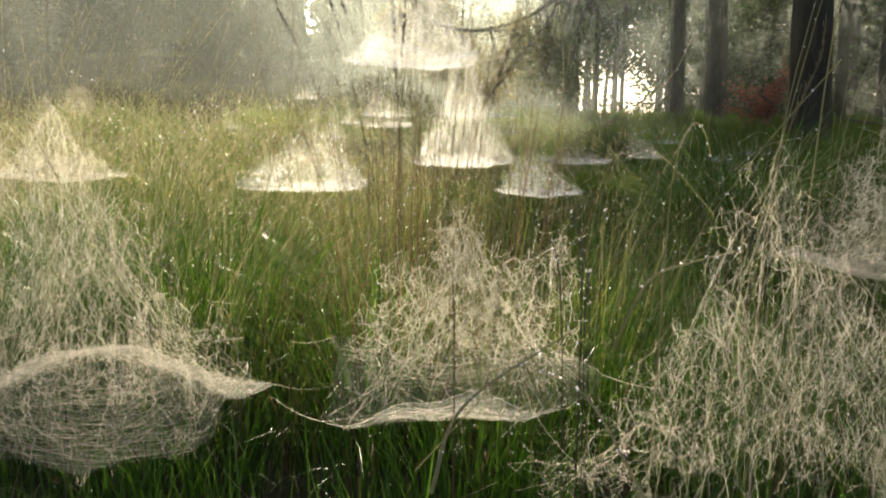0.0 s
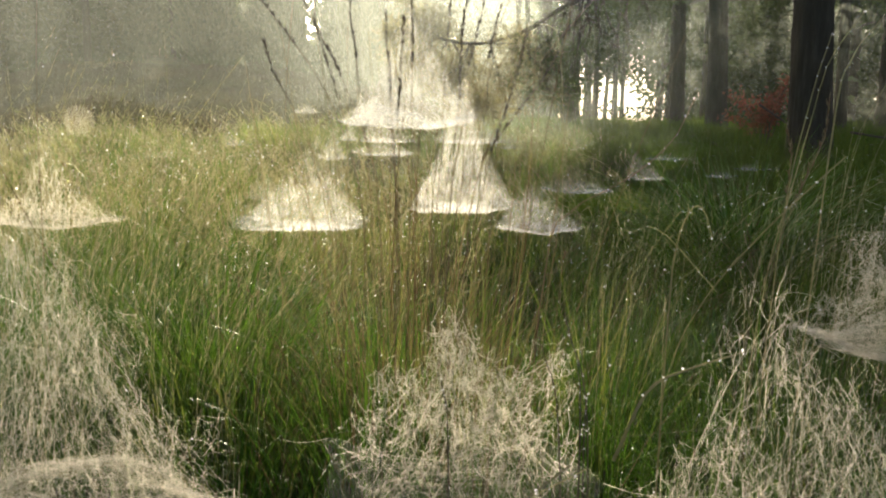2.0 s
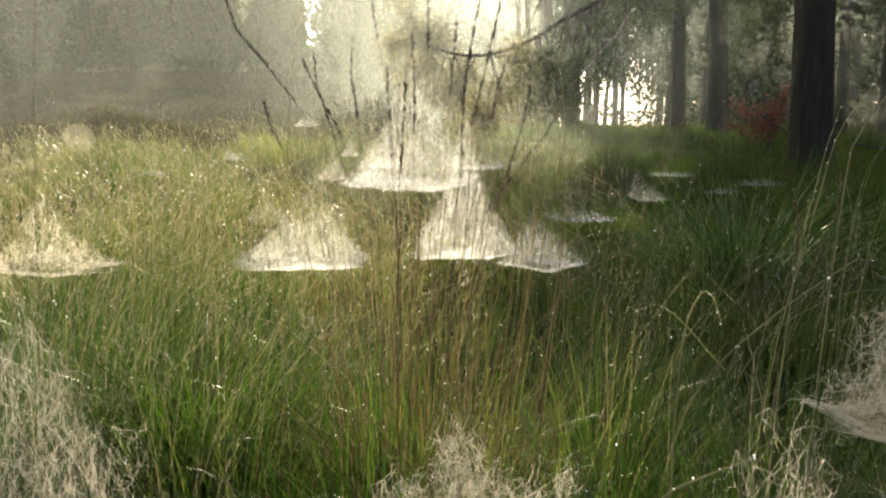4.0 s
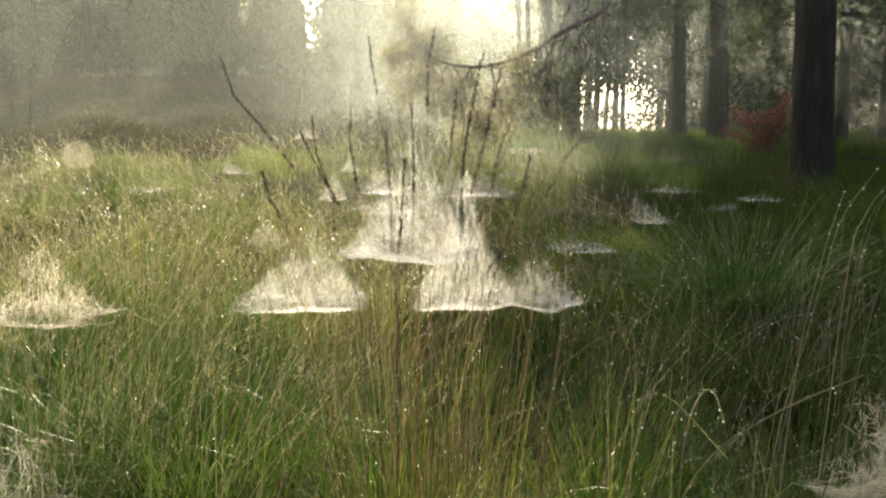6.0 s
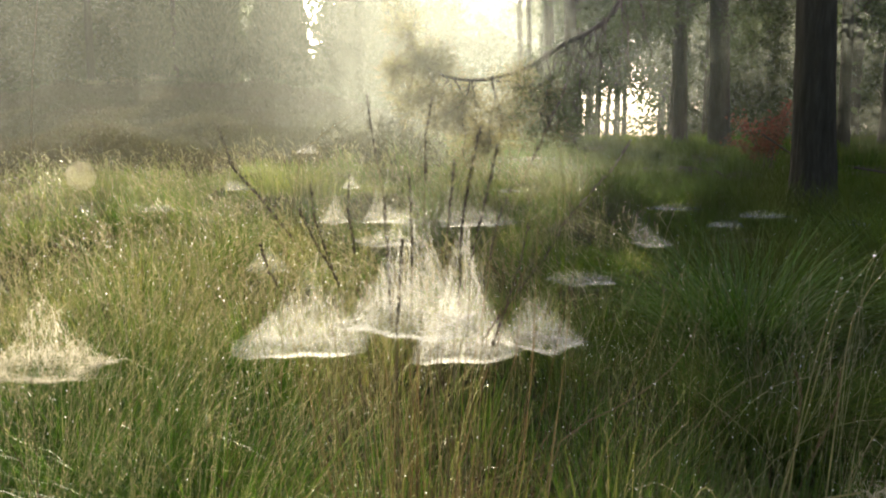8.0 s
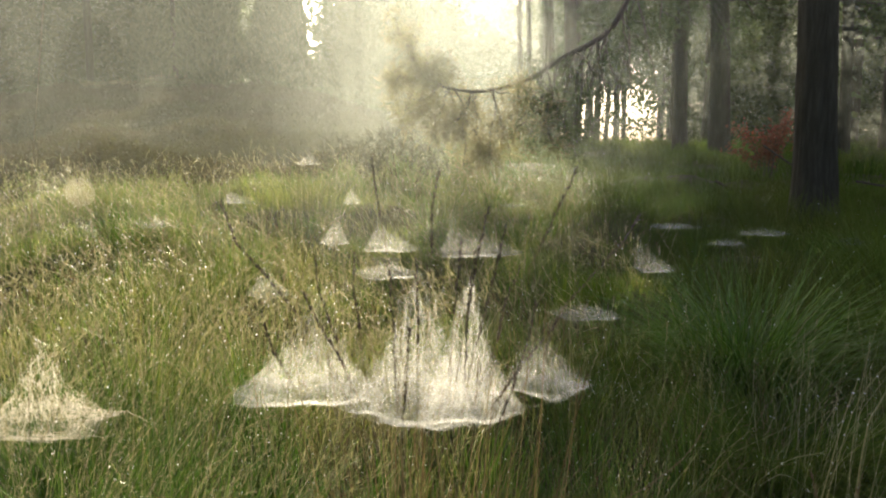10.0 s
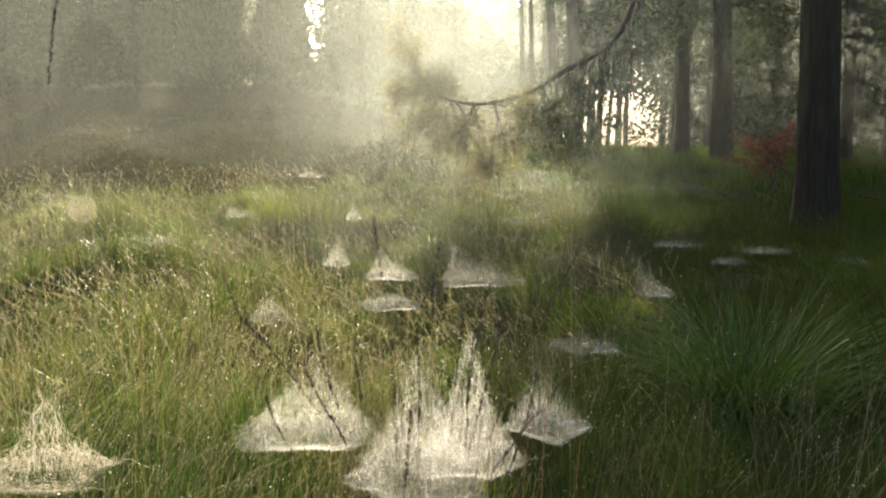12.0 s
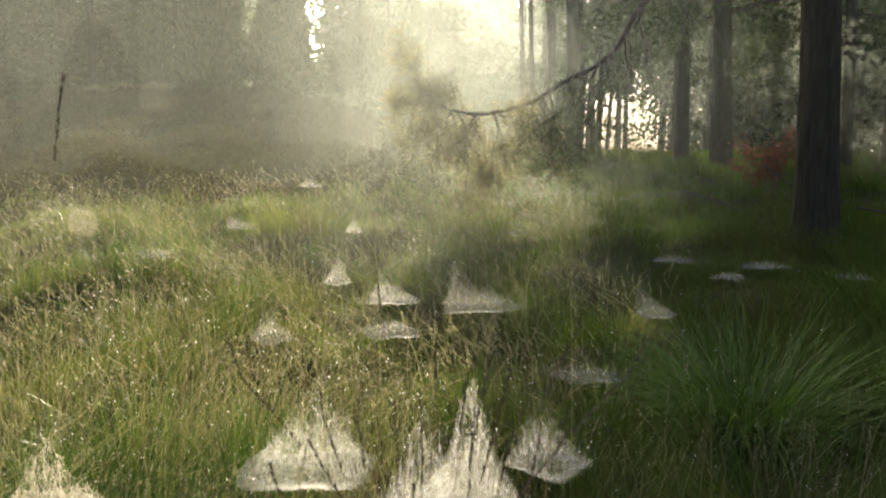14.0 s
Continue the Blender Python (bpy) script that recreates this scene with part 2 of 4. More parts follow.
def spline(pts, k):
    """k points along a smooth line through pts."""
    pts = np.array(pts, dtype=float)
    p = np.concatenate([2 * pts[:1] - pts[1:2], pts, 2 * pts[-1:] - pts[-2:-1]])
    u = np.linspace(0, len(pts) - 1 - 1e-6, k)
    i = u.astype(int)
    t = (u - i)[:, None]
    a, b, c, d = p[i], p[i + 1], p[i + 2], p[i + 3]
    return 0.5 * (2 * b + (c - a) * t + (2 * a - 5 * b + 4 * c - d) * t ** 2 + (3 * b - 3 * c + d - a) * t ** 3)


def smooth01(a, b, x):
    t = np.clip((x - a) / (b - a), 0, 1)
    return t * t * (3 - 2 * t)


# ---- ground ----
def ground_z(x, y):
    x, y = np.asarray(x, dtype=float), np.asarray(y, dtype=float)
    rise = 0.07 * np.clip(y - 2.0, 0, 18.0)
    bank = 2.2 * smooth01(14, 33, y) * smooth01(2, -8, x) * (1 - 0.35 * smooth01(-13.5, -20, x))
    bumps = 0.05 * np.sin(x * 1.7 + y * 0.9) + 0.04 * np.sin(x * 0.6 - y * 1.9 + 1) + 0.07 * np.sin(3.1 * x + 1.3 + 0.5 * np.sin(2 * y)) * np.sin(2.7 * y + 0.6 * np.sin(3 * x)) * smooth01(14, 8, y)
    hum = 0.33 * np.exp(-((x + 1.35) / 1.0) ** 2 - ((y - 7.7) / 1.25) ** 2)
    wx, wy = x + 0.25 * np.sin(2.1 * y + 0.7), y + 0.25 * np.sin(1.7 * x + 2.0)
    mounds = 0.10 * np.maximum(np.sin(4.4 * wx + 0.8) * np.sin(3.9 * wy + 1.9), -0.6) * smooth01(2.2, 3.4, y) * smooth01(13, 9, y)
    return rise + bank + bumps * smooth01(1.0, 4.0, y) + hum + mounds


def make_ground():
    gx = np.concatenate([-np.geomspace(900, 8.5, 22), np.linspace(-8, 8, 150), np.geomspace(8.5, 900, 22)])
    gy = np.concatenate([-np.geomspace(600, 3.4, 14), np.linspace(-3, 24, 240), np.geomspace(24.5, 1500, 50)])
    xx, yy = np.meshgrid(gx, gy)
    zz = ground_z(xx, yy)
    v = np.stack([xx, yy, zz], 2).reshape(-1, 3)
    i = (np.arange(len(gy) - 1)[:, None] * len(gx) + np.arange(len(gx) - 1)).ravel()
    f = np.stack([i, i + 1, i + 1 + len(gx), i + len(gx)], 1)
    tagged(part("ground", mesh_np("ground", v, f, True), SOIL), "dark mossy soil of a heath clearing, rising to a bank", "ground", kind="structure")


make_ground()


# ---- grass ----
def grow(n, x0, x1, y0, y1, keep=None, clump=0.05, per=9):
    """Foot points of n blades in tufts over a stretch of ground, widening ahead like the clearing."""
    k = max(1, n // per)
    y = y0 + (y1 - y0) * np.sqrt(rng.random(k)) if y1 > 4 else rng.uniform(y0, y1, k)
    half = np.clip(y, 0.8, None)
    c = np.stack([rng.uniform(x0, x1, k) * (half if y1 > 3 else 1), y], 1)
    if keep is not None:
        c = c[keep(c[:, 0], c[:, 1])]
    c = np.repeat(c, per, 0)
    off = rng.normal(0, clump, c.shape)
    p = c + off
    return np.column_stack([p, ground_z(p[:, 0], p[:, 1])]), np.arctan2(off[:, 1], off[:, 0])


def uneven(x, y):
    """Slow ups and downs of the growth, 0.45 to 1.3."""
    q = np.sin(2.3 * x + 1.1 * y) + np.sin(1.3 * x - 2.9 * y + 2) + 0.8 * np.sin(4.7 * x + 0.6 * y + 4) + 0.7 * np.sin(0.7 * x + 5.3 * y + 1)
    return 0.88 + 0.2 * q


# webs hang over hollows: place, height of the sheet, radius
HOLLOWS = np.array([(0.055, 0.665, 0.27, 0.12), (-0.215, 0.60, 0.27, 0.14), (0.29, 0.58, 0.25, 0.1), (0.60, 0.95, 0.345, 0.13), (-0.01, 1.2, 0.60, 0.11), (-0.33, 1.98, 0.375, 0.19),
                    (0.28, 2.1, 0.36, 0.12), (0.065, 1.64, 0.45, 0.11), (-0.80, 1.66, 0.40, 0.15), (-0.795, 3.5, 0.342, 0.12), (-0.583, 4.0, 0.521, 0.1), (-0.22, 3.1, 0.6, 0.12),
                    (0.12, 2.98, 0.6, 0.17), (-0.196, 2.75, 0.55, 0.12), (0.471, 2.65, 0.435, 0.12), (0.95, 3.65, 0.45, 0.12), (1.408, 5.0, 0.535, 0.16), (1.751, 5.0, 0.43, 0.14),
                    (2.057, 5.2, 0.475, 0.16), (2.522, 5.0, 0.44, 0.13), (-1.679, 6.2, 0.6, 0.15), (-0.703, 5.5, 0.64, 0.1)])


def under_webs(p, h):
    """Growth under a web stays below its sheet, and lower still on its open side."""
    for x, y, z, r in HOLLOWS:
        d = np.hypot(p[:, 0] - x, (p[:, 1] - y))
        lim = z - p[:, 2] - 0.02
        h = np.where(d < r * 1.05, np.minimum(h, np.maximum(lim, 0.05)), h)
        front = (np.abs(p[:, 0] - x) < r * 1.1) & (p[:, 1] < y) & (p[:, 1] > y - 3.0 * r)
        behind = (np.abs(p[:, 0] - x) < r * 1.15) & (p[:, 1] >= y) & (p[:, 1] < y + 1.2)
        h = np.where(behind, np.minimum(h, np.maximum(lim + 0.42 * (p[:, 1] - y), 0.05)), h)
        h = np.where(front, np.minimum(h, np.maximum(lim * (0.82 - 0.25 * (y - p[:, 1]) / (3 * r)), 0.05)), h)
    return h


def lawn(name, label, mat, pts, az, h, spread, droop, w, segs=3):
    n = len(pts)
    az = az + rng.normal(0, 0.6, n)
    hh = h * np.clip(rng.normal(0.85, 0.25, n), 0.25, 1.3) * np.clip(uneven(pts[:, 0], pts[:, 1]), 0.4, 1.35)
    hh = under_webs(pts, hh)
    v, f = blades(pts, hh, az, spread * rng.random(n), droop * rng.random(n), w * rng.uniform(0.6, 1.2, n), segs)
    if name in ("near_grass", "meadow_grass", "long_grass"):
        ends = v.reshape(n, -1, 3)[:, -1]
        tips.append(ends[rng.random(n) < np.where(ends[:, 1] < 3, 0.35, 0.04)])
    return tagged(part(name, mesh_np(name, v, f), mat), label, "grass", kind="stuff")


def stalks(name, label, mat, pts, h, lean, rad, heads=6, husk=1.0, lee=0.1):
    """Thin flowering stalks, each with a loose spike of small husks at its tip."""
    n = len(pts)
    h = under_webs(pts, h)
    az = rng.normal(lee, 1.1, n)
    s = np.linspace(0, 1, 5)
    d = np.stack([np.cos(az), np.sin(az), np.zeros(n)], 1)
    lean = lean * rng.random(n)
    p = pts[:, None] + d[:, None] * (lean[:, None] * h[:, None] * s ** 2)[:, :, None]
    p[:, :, 2] += h[:, None] * (s - 0.18 * lean[:, None] * s ** 3)
    p[:, :, :2] += (rng.normal(0, 0.05, (n, 1, 2)) * h[:, None, None] * np.sin(np.pi * s)[None, :, None])
    a = ribbons(p, np.repeat((rad * (1 - 0.55 * s))[None], n, 0))
    q = rng.uniform(0.0, 1.0, (n, heads))
    c = p[:, 4:5] * q[:, :, None] + (p[:, 3:4] * 0.8 + p[:, 4:5] * 0.2) * (1 - q[:, :, None])
    dirs = unit(n * heads) * 0.5 + np.repeat(p[:, 4] - p[:, 3], heads, 0) / (0.25 * np.repeat(h, heads)[:, None])
    dirs /= np.linalg.norm(dirs, axis=1, keepdims=True)
    b = flakes(c.reshape(-1, 3), dirs, husk * rng.uniform(0.005, 0.012, n * heads), 0.0018 * husk)
    v, f = joined(a, b)
    tips.append(p[:, 4])
    return tagged(part(name, mesh_np(name, v, f), mat), label, "grass", kind="stuff")


tips = []
BENT = []

# hollows where the webs hang are left with short grass
def open_ground(x, y):
    return ((x - 0.05) / 0.16) ** 2 + ((y - 0.66) / 0.13) ** 2 > 1


pts, az = grow(3200, -0.75, 0.8, 0.42, 0.95, open_ground, 0.02, 8)
lawn("near_grass", "short wet green grass under the webs", GREEN, pts, az, 0.085 + 0.18 * smooth01(0.7, 1.0, pts[:, 1]), 0.5, 0.2, 0.0035)
# tussocks crowd the clearing: foot, width and height of each
def tussock_feet():
    feet = np.zeros((0, 2))
    size = np.zeros(0)
    for _ in range(5200):
        y = 0.98 + 8.6 * rng.random() ** 1.35
        x = rng.uniform(-1, 1) * (0.64 * y + 0.35)
        gap = 0.15 + 0.028 * y
        if len(feet) == 0 or np.min(np.hypot(feet[:, 0] - x, feet[:, 1] - y)) > gap * rng.uniform(0.75, 1.3):
            feet = np.concatenate([feet, [[x, y]]])
            size = np.append(size, gap)
    return feet, size


FEET, GAP = tussock_feet()
FEET_H = np.clip(rng.normal(1.0, 0.3, len(FEET)), 0.45, 1.6) * np.clip(uneven(FEET[:, 0], FEET[:, 1]), 0.6, 1.3)
# border of painted sun and shade: tussocks beyond it get the darkened grass
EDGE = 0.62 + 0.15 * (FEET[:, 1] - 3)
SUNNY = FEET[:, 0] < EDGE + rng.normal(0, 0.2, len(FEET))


def tussock_cover(name, label, mat, which, per, tall, w, spread=1.0, droop=0.6, segs=4):
    """Blades fanning out from each foot, tallest in its middle."""
    i = np.repeat(np.nonzero(which)[0], per)
    off = rng.normal(0, 0.42, (len(i), 2)) * GAP[i][:, None]
    p = FEET[i] + off
    d = np.hypot(off[:, 0], off[:, 1]) / GAP[i]
    h = tall * FEET_H[i] * np.exp(-0.55 * d ** 2) * rng.uniform(0.45, 1.12, len(i))
    pts = np.column_stack([p, ground_z(p[:, 0], p[:, 1])])
    keep = np.hypot(p[:, 0] - 1.12, p[:, 1] - 2.85) > 0.3
    pts, h, d, az = pts[keep], under_webs(pts[keep], h[keep]), d[keep], np.arctan2(off[:, 1], off[:, 0])[keep]
    n = len(pts)
    az = az + rng.normal(0, 0.5, n)
    wide = w * rng.uniform(0.6, 1.25, n) * (0.8 + 0.12 * pts[:, 1])
    v, f = blades(pts, h, az, spread * np.clip(0.15 + 0.8 * d, 0, 1.4) * rng.uniform(0.4, 1.2, n), droop * rng.random(n) * np.clip(0.3 + d, 0, 1.2), wide, segs)
    ends = v.reshape(n, -1, 3)[:, -1]
    tips.append(ends[rng.random(n) < np.where(ends[:, 1] < 3, 0.3, 0.05)])
    return tagged(part(name, mesh_np(name, v, f), mat), label, "grass", kind="stuff")


NEARER = FEET[:, 1] < 2.7
KIND = rng.random(len(FEET))
tussock_cover("meadow_grass", "fresh green tussocky meadow grass wet with dew", GREEN, NEARER & (KIND < 0.8), 240, 0.36, 0.0030, 0.95, 0.6, 5)
tussock_cover("meadow_grass", "yellow-green tussocky meadow grass among the green", MEADOW, NEARER & (KIND > 0.55), 115, 0.36, 0.0026, 1.0, 0.6, 5)
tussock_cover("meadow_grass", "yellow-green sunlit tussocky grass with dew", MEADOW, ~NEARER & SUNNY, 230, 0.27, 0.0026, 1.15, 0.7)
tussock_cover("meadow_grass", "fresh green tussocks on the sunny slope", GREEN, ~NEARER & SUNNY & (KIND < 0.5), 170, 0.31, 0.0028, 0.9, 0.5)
tussock_cover("meadow_grass", "tussocky grass with shade put into its dark green colour", SHADE_GREEN, ~NEARER & ~SUNNY, 290, 0.35, 0.0036, 1.15, 0.7)
tussock_cover("dry_grass", "dead brown thatch at the feet of the tussocks", REED, FEET[:, 0] < 99, 34, 0.19, 0.0026, 1.6, 0.8, 3)
tussock_cover("dry_grass", "bleached dead grass leaves among the tussocks", STRAW, SUNNY & (KIND > 0.55), 16, 0.26, 0.0020, 1.5, 0.8)
pts, az = grow(64000, -0.75, 0.75, 0.95, 9.4, lambda x, y: (y > 2.6) | (rng.random(len(x)) < 0.4), 0.08, 20)
lawn("low_grass", "low mossy green grass between the tussocks", MEADOW, pts, az, 0.085, 1.2, 0.4, 0.0045, 2)
# far grass also wears the colour darkened for shade
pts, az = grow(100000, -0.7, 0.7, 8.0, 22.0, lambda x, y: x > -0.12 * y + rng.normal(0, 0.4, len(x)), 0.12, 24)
lawn("far_grass", "dull green shade-coloured grass at the foot of the wood", SHADE_GREEN, pts, az, 0.28, 0.9, 0.35, 0.016, 2)

pts, _ = grow(1500, -1.4, -0.1, 1.4, 3.0, None, 0.06, 6)
stalks("tall_grass", "tall pale flowering grass stalks beaded with dew", STRAW, pts, rng.uniform(0.3, 0.6, len(pts)), 0.95, 0.0005, 12, 1.1)
pts, _ = grow(260, -0.72, -0.22, 0.95, 1.45, None, 0.05, 5)
stalks("tall_grass", "very tall thin pale grass stalks beaded with dew", STRAW, pts, rng.uniform(0.5, 0.74, len(pts)), 0.45, 0.0004, 14, 0.8)
pts, _ = grow(320, 0.0, 1.4, 0.95, 3.0, None, 0.05, 5)
stalks("tall_grass", "sparse pale flowering grass stalks", STRAW, pts, rng.uniform(0.32, 0.6, len(pts)), 0.6, 0.0006, 8, 1.0)
i = np.repeat(np.nonzero(~NEARER & SUNNY)[0], 16)
p = FEET[i] + rng.normal(0, 0.4, (len(i), 2)) * GAP[i][:, None]
pts = np.column_stack([p, ground_z(p[:, 0], p[:, 1])])
stalks("tall_grass", "straw-coloured flowering grass on the sunny slope", STRAW, pts, rng.uniform(0.24, 0.46, len(pts)), 1.05, 0.0011, 14, 2.2, 2.6)
i = np.repeat(np.nonzero(~NEARER & SUNNY & (KIND > 0.4))[0], 9)
p = FEET[i] + rng.normal(0, 0.4, (len(i), 2)) * GAP[i][:, None]
pts = np.column_stack([p, ground_z(p[:, 0], p[:, 1])])
stalks("dry_grass", "reddish-brown flowering grass on the sunny slope", REED, pts, rng.uniform(0.24, 0.44, len(pts)), 1.05, 0.0009, 12, 2.0, 2.6)

for line in ([(0.62, 1.45, 0.0), (0.66, 1.45, 0.32), (0.78, 1.42, 0.50), (0.95, 1.40, 0.55)], [(0.45, 1.3, 0.0), (0.52, 1.3, 0.30), (0.64, 1.28, 0.42), (0.76, 1.27, 0.44)],
             [(0.80, 1.6, 0.0), (0.82, 1.6, 0.4), (0.86, 1.6, 0.62), (0.92, 1.6, 0.74)], [(0.70, 1.35, 0.0), (0.71, 1.35, 0.3), (0.74, 1.35, 0.52), (0.79, 1.34, 0.66)], [(0.88, 1.7, 0.0), (0.87, 1.7, 0.35), (0.90, 1.7, 0.6), (0.96, 1.69, 0.70)]):
    BENT.append(line)
pts, _ = grow(700, -1.3, 1.3, 0.95, 3.0, None, 0.07, 8)
stalks("dry_grass", "thin reddish-brown dry grass stalks", REED, pts, rng.uniform(0.25, 0.48, len(pts)), 0.95, 0.0006, 6)
# the meadow goes on beside and behind the path
k = 4200
ax_, ay_ = rng.uniform(-6, 6, k), rng.uniform(-5, 3.2, k)
wide = (np.abs(ax_) > np.clip(0.75 * ay_ + 0.45, 0.55, 9)) | (ay_ < -0.5)
c = np.repeat(np.column_stack([ax_, ay_])[wide], 20, 0)
off = rng.normal(0, 0.09, c.shape)
c = c + off
lawn("side_grass", "green meadow grass round the clearing", GREEN, np.column_stack([c, ground_z(c[:, 0], c[:, 1])]), np.arctan2(off[:, 1], off[:, 0]), 0.3, 1.1, 0.5, 0.008, 2)

# the heath on the bank
k = 150000
hy = 8 + 28 * rng.random(k) ** 1.3
hx = rng.uniform(-0.75, 0.1, k) * hy
keep = rng.random(k) < smooth01(7.5, 10, hy) * smooth01(0.02, -0.12, hx / hy)
hx, hy = hx[keep], hy[keep]
hp = np.column_stack([hx, hy, ground_z(hx, hy)])
mound = 0.35 + 0.2 * np.sin(hx * 1.9) * np.sin(hy * 1.3 + hx * 0.4)
hp[:, 2] += mound * rng.random(len(hp)) ** 0.7
crest_x = rng.uniform(-17, -11, 6000)
crest = np.column_stack([crest_x, 32.6 + rng.normal(0, 0.5, 6000), ground_z(crest_x, 32.6 + 0 * crest_x) + 0.25])
d = unit(len(hp)) + np.array([0, 0, 0.8])
d /= np.linalg.norm(d, axis=1, keepdims=True)
v, f = flakes(hp, d, rng.uniform(0.05, 0.16, len(hp)) * (0.6 + hp[:, 1] / 25), 0.018 * (0.6 + hp[:, 1] / 18))
tagged(part("heather", mesh_np("heather", v, f), HEATH), "brown heather covering the misty bank", "heather", kind="stuff")
lawn("crest_grass", "pale dry grass catching light on the crest of the bank", STRAW, crest, rng.uniform(0, 6.28, 6000), 0.5, 0.6, 0.3, 0.03, 2)


# ---- tussocks ----
def tussock(name, label, x, y, n, h, r, mat, w=0.004, spread=1.0, droop=0.5):
    root = tagged(new(name), label, "grass")
    root.matrix_basis = pose(x, y, float(ground_z(x, y)))
    off = rng.normal(0, r, (n, 2))
    pts = np.column_stack([off, np.zeros(n)])
    az = np.arctan2(off[:, 1], off[:, 0]) + rng.normal(0, 0.5, n)
    v, f = blades(pts, h * np.clip(rng.normal(0.85, 0.2, n), 0.3, 1.2), az, spread * rng.uniform(0.3, 1, n), droop * rng.random(n), w * rng.uniform(0.6, 1.2, n), 5)
    part("leaf_tuft", mesh_np("leaf_tuft", v, f), mat, root, kind="stuff")
    for k in range(14):
        a = k * 2.4
        v, f = blades(np.array([[r * math.cos(a), r * math.sin(a), 0.0]]), np.array([h * rng.uniform(0.85, 1.15)]), np.array([a]), np.array([spread * rng.uniform(0.6, 1.0)]), np.array([droop]), np.array([w * 1.25]), 9)
        part("leaf", mesh_np("leaf", v, f), mat, root)
    return root


def seed_stem(root, foot, tip, bend, head=0.09, rad=0.0007, mat=SEED):
    """One flowering stem in its tussock's space, bowing by bend on its way to the tip, with a slim spike of husks."""
    foot, tip = np.array(foot, dtype=float), np.array(tip, dtype=float)
    mid = foot * 0.45 + tip * 0.55 + np.array([bend * (foot[0] - tip[0]), 0, abs(bend) * 0.1])
    p = spline([foot, mid, tip], 14)
    p[1:-1] += np.cumsum(rng.normal(0, 0.0016, (12, 3)), 0)
    v, f = tubes(p[None], (rad * np.linspace(1.0, 0.45, 14))[None], 4)
    st = part("stem", mesh_np("stem", v, f), REED, root)
    n = int(head * 560)
    q = rng.random(n)
    ax = p[-1] - p[-2]
    length = np.linalg.norm(p[-1] - p[0])
    u = 1 - q * head / length
    c = np.stack([np.interp(u, np.linspace(0, 1, 14), p[:, i]) for i in range(3)], 1)
    ax = ax / np.linalg.norm(ax)
    dirs = ax + unit(n) * 0.4
    dirs /= np.linalg.norm(dirs, axis=1, keepdims=True)
    v, f = leaves(c, dirs, rng.uniform(0.006, 0.012, n), 0.0017)
    part("seed_head", mesh_np("seed_head", v, f), mat, st)
    return st


mid_t = tussock("moor_grass_tussock", "tall brown flowering moor grass tussock strung with webs", 0.0, 1.32, 400, 0.42, 0.12, REED, 0.0020, 0.75, 0.3)
mx, my, mz = mid_t.matrix_basis.translation
n = 130
off = rng.normal(0, 0.085, (n, 2))
hh = rng.uniform(0.45, 0.75, n)
s = np.linspace(0, 1, 5)
tp = np.zeros((n, 5, 3))
tp[:, :, :2] = off[:, None] * (1 + 0.9 * s[None, :, None]) + rng.normal(0, 0.05, (n, 1, 2)) * (s ** 2)[None, :, None] + rng.normal(0, 0.015, (n, 1, 2)) * np.sin(np.pi * s)[None, :, None]
tp[:, :, 2] = hh[:, None] * s
v, f = ribbons(tp, np.repeat((0.0008 * (1 - 0.5 * s))[None], n, 0))
part("dry_straw", mesh_np("dry_straw", v, f), REED, mid_t, kind="stuff")
STEMS = [(-0.30, 1.25, 0.879, 0.35), (-0.107, 1.25, 0.806, 0.1), (-0.108, 1.5, 0.944, 0.3), (0.014, 1.30, 0.924, 0.0), (0.085, 1.2, 0.876, 0.1),
         (0.109, 1.2, 0.852, 0.15), (0.13, 1.2, 0.794, 0.1), (0.198, 1.15, 0.933, 0.25), (0.317, 1.3, 0.862, 0.3), (-0.228, 1.2, 0.711, 0.2),
         (-0.16, 1.15, 0.764, 0.4), (-0.014, 1.2, 0.803, -0.2), (-0.017, 1.1, 0.728, 0.1), (-0.173, 1.3, 0.79, 0.2), (0.16, 1.25, 0.74, 0.1),
         (0.05, 1.22, 0.83, 0.1), (-0.06, 1.3, 0.77, 0.2), (0.22, 1.35, 0.72, 0.3), (-0.05, 1.25, 0.70, 0.1), (0.07, 1.3, 0.80, -0.1)]
for x, y, z, bend in STEMS:
    seed_stem(mid_t, (x * 0.3 - 0.02, (y - my) * 0.4, 0), (x - mx, y - my, z - mz), bend * 1.7, rng.uniform(0.12, 0.26))

for x, y, tx, ty, tz, bend in ((-0.52, 1.1, -0.449, 1.1, 1.24, 0.3), (0.36, 0.95, 0.455, 0.9, 0.614, 0.2),
                               (0.42, 1.05, 0.454, 1.0, 0.589, 0.1)):
    z0 = float(ground_z(x, y))
    st = tagged(new("moor_grass"), "single tall flowering grass stem beaded with dew", "grass", "lone grass stems")
    st.matrix_basis = pose(x, y, z0)
    seed_stem(st, (0, 0, 0), (tx - x, ty - y, tz - z0), bend, 0.14, 0.0006, SEED if tz > 1 else REED)

# all but the biggest take the shade-darkened grass colour
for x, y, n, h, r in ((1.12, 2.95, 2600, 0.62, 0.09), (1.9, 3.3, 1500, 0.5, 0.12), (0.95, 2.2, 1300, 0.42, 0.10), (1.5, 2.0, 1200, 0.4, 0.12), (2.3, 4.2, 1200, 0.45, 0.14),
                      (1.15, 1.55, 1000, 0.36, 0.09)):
    tussock("grass_tussock", "large dark green tussock of arching grass", x, y, int(n * 0.6), h, r, GREEN if n > 2000 else SHADE_GREEN, 0.006, 1.25, 0.7)
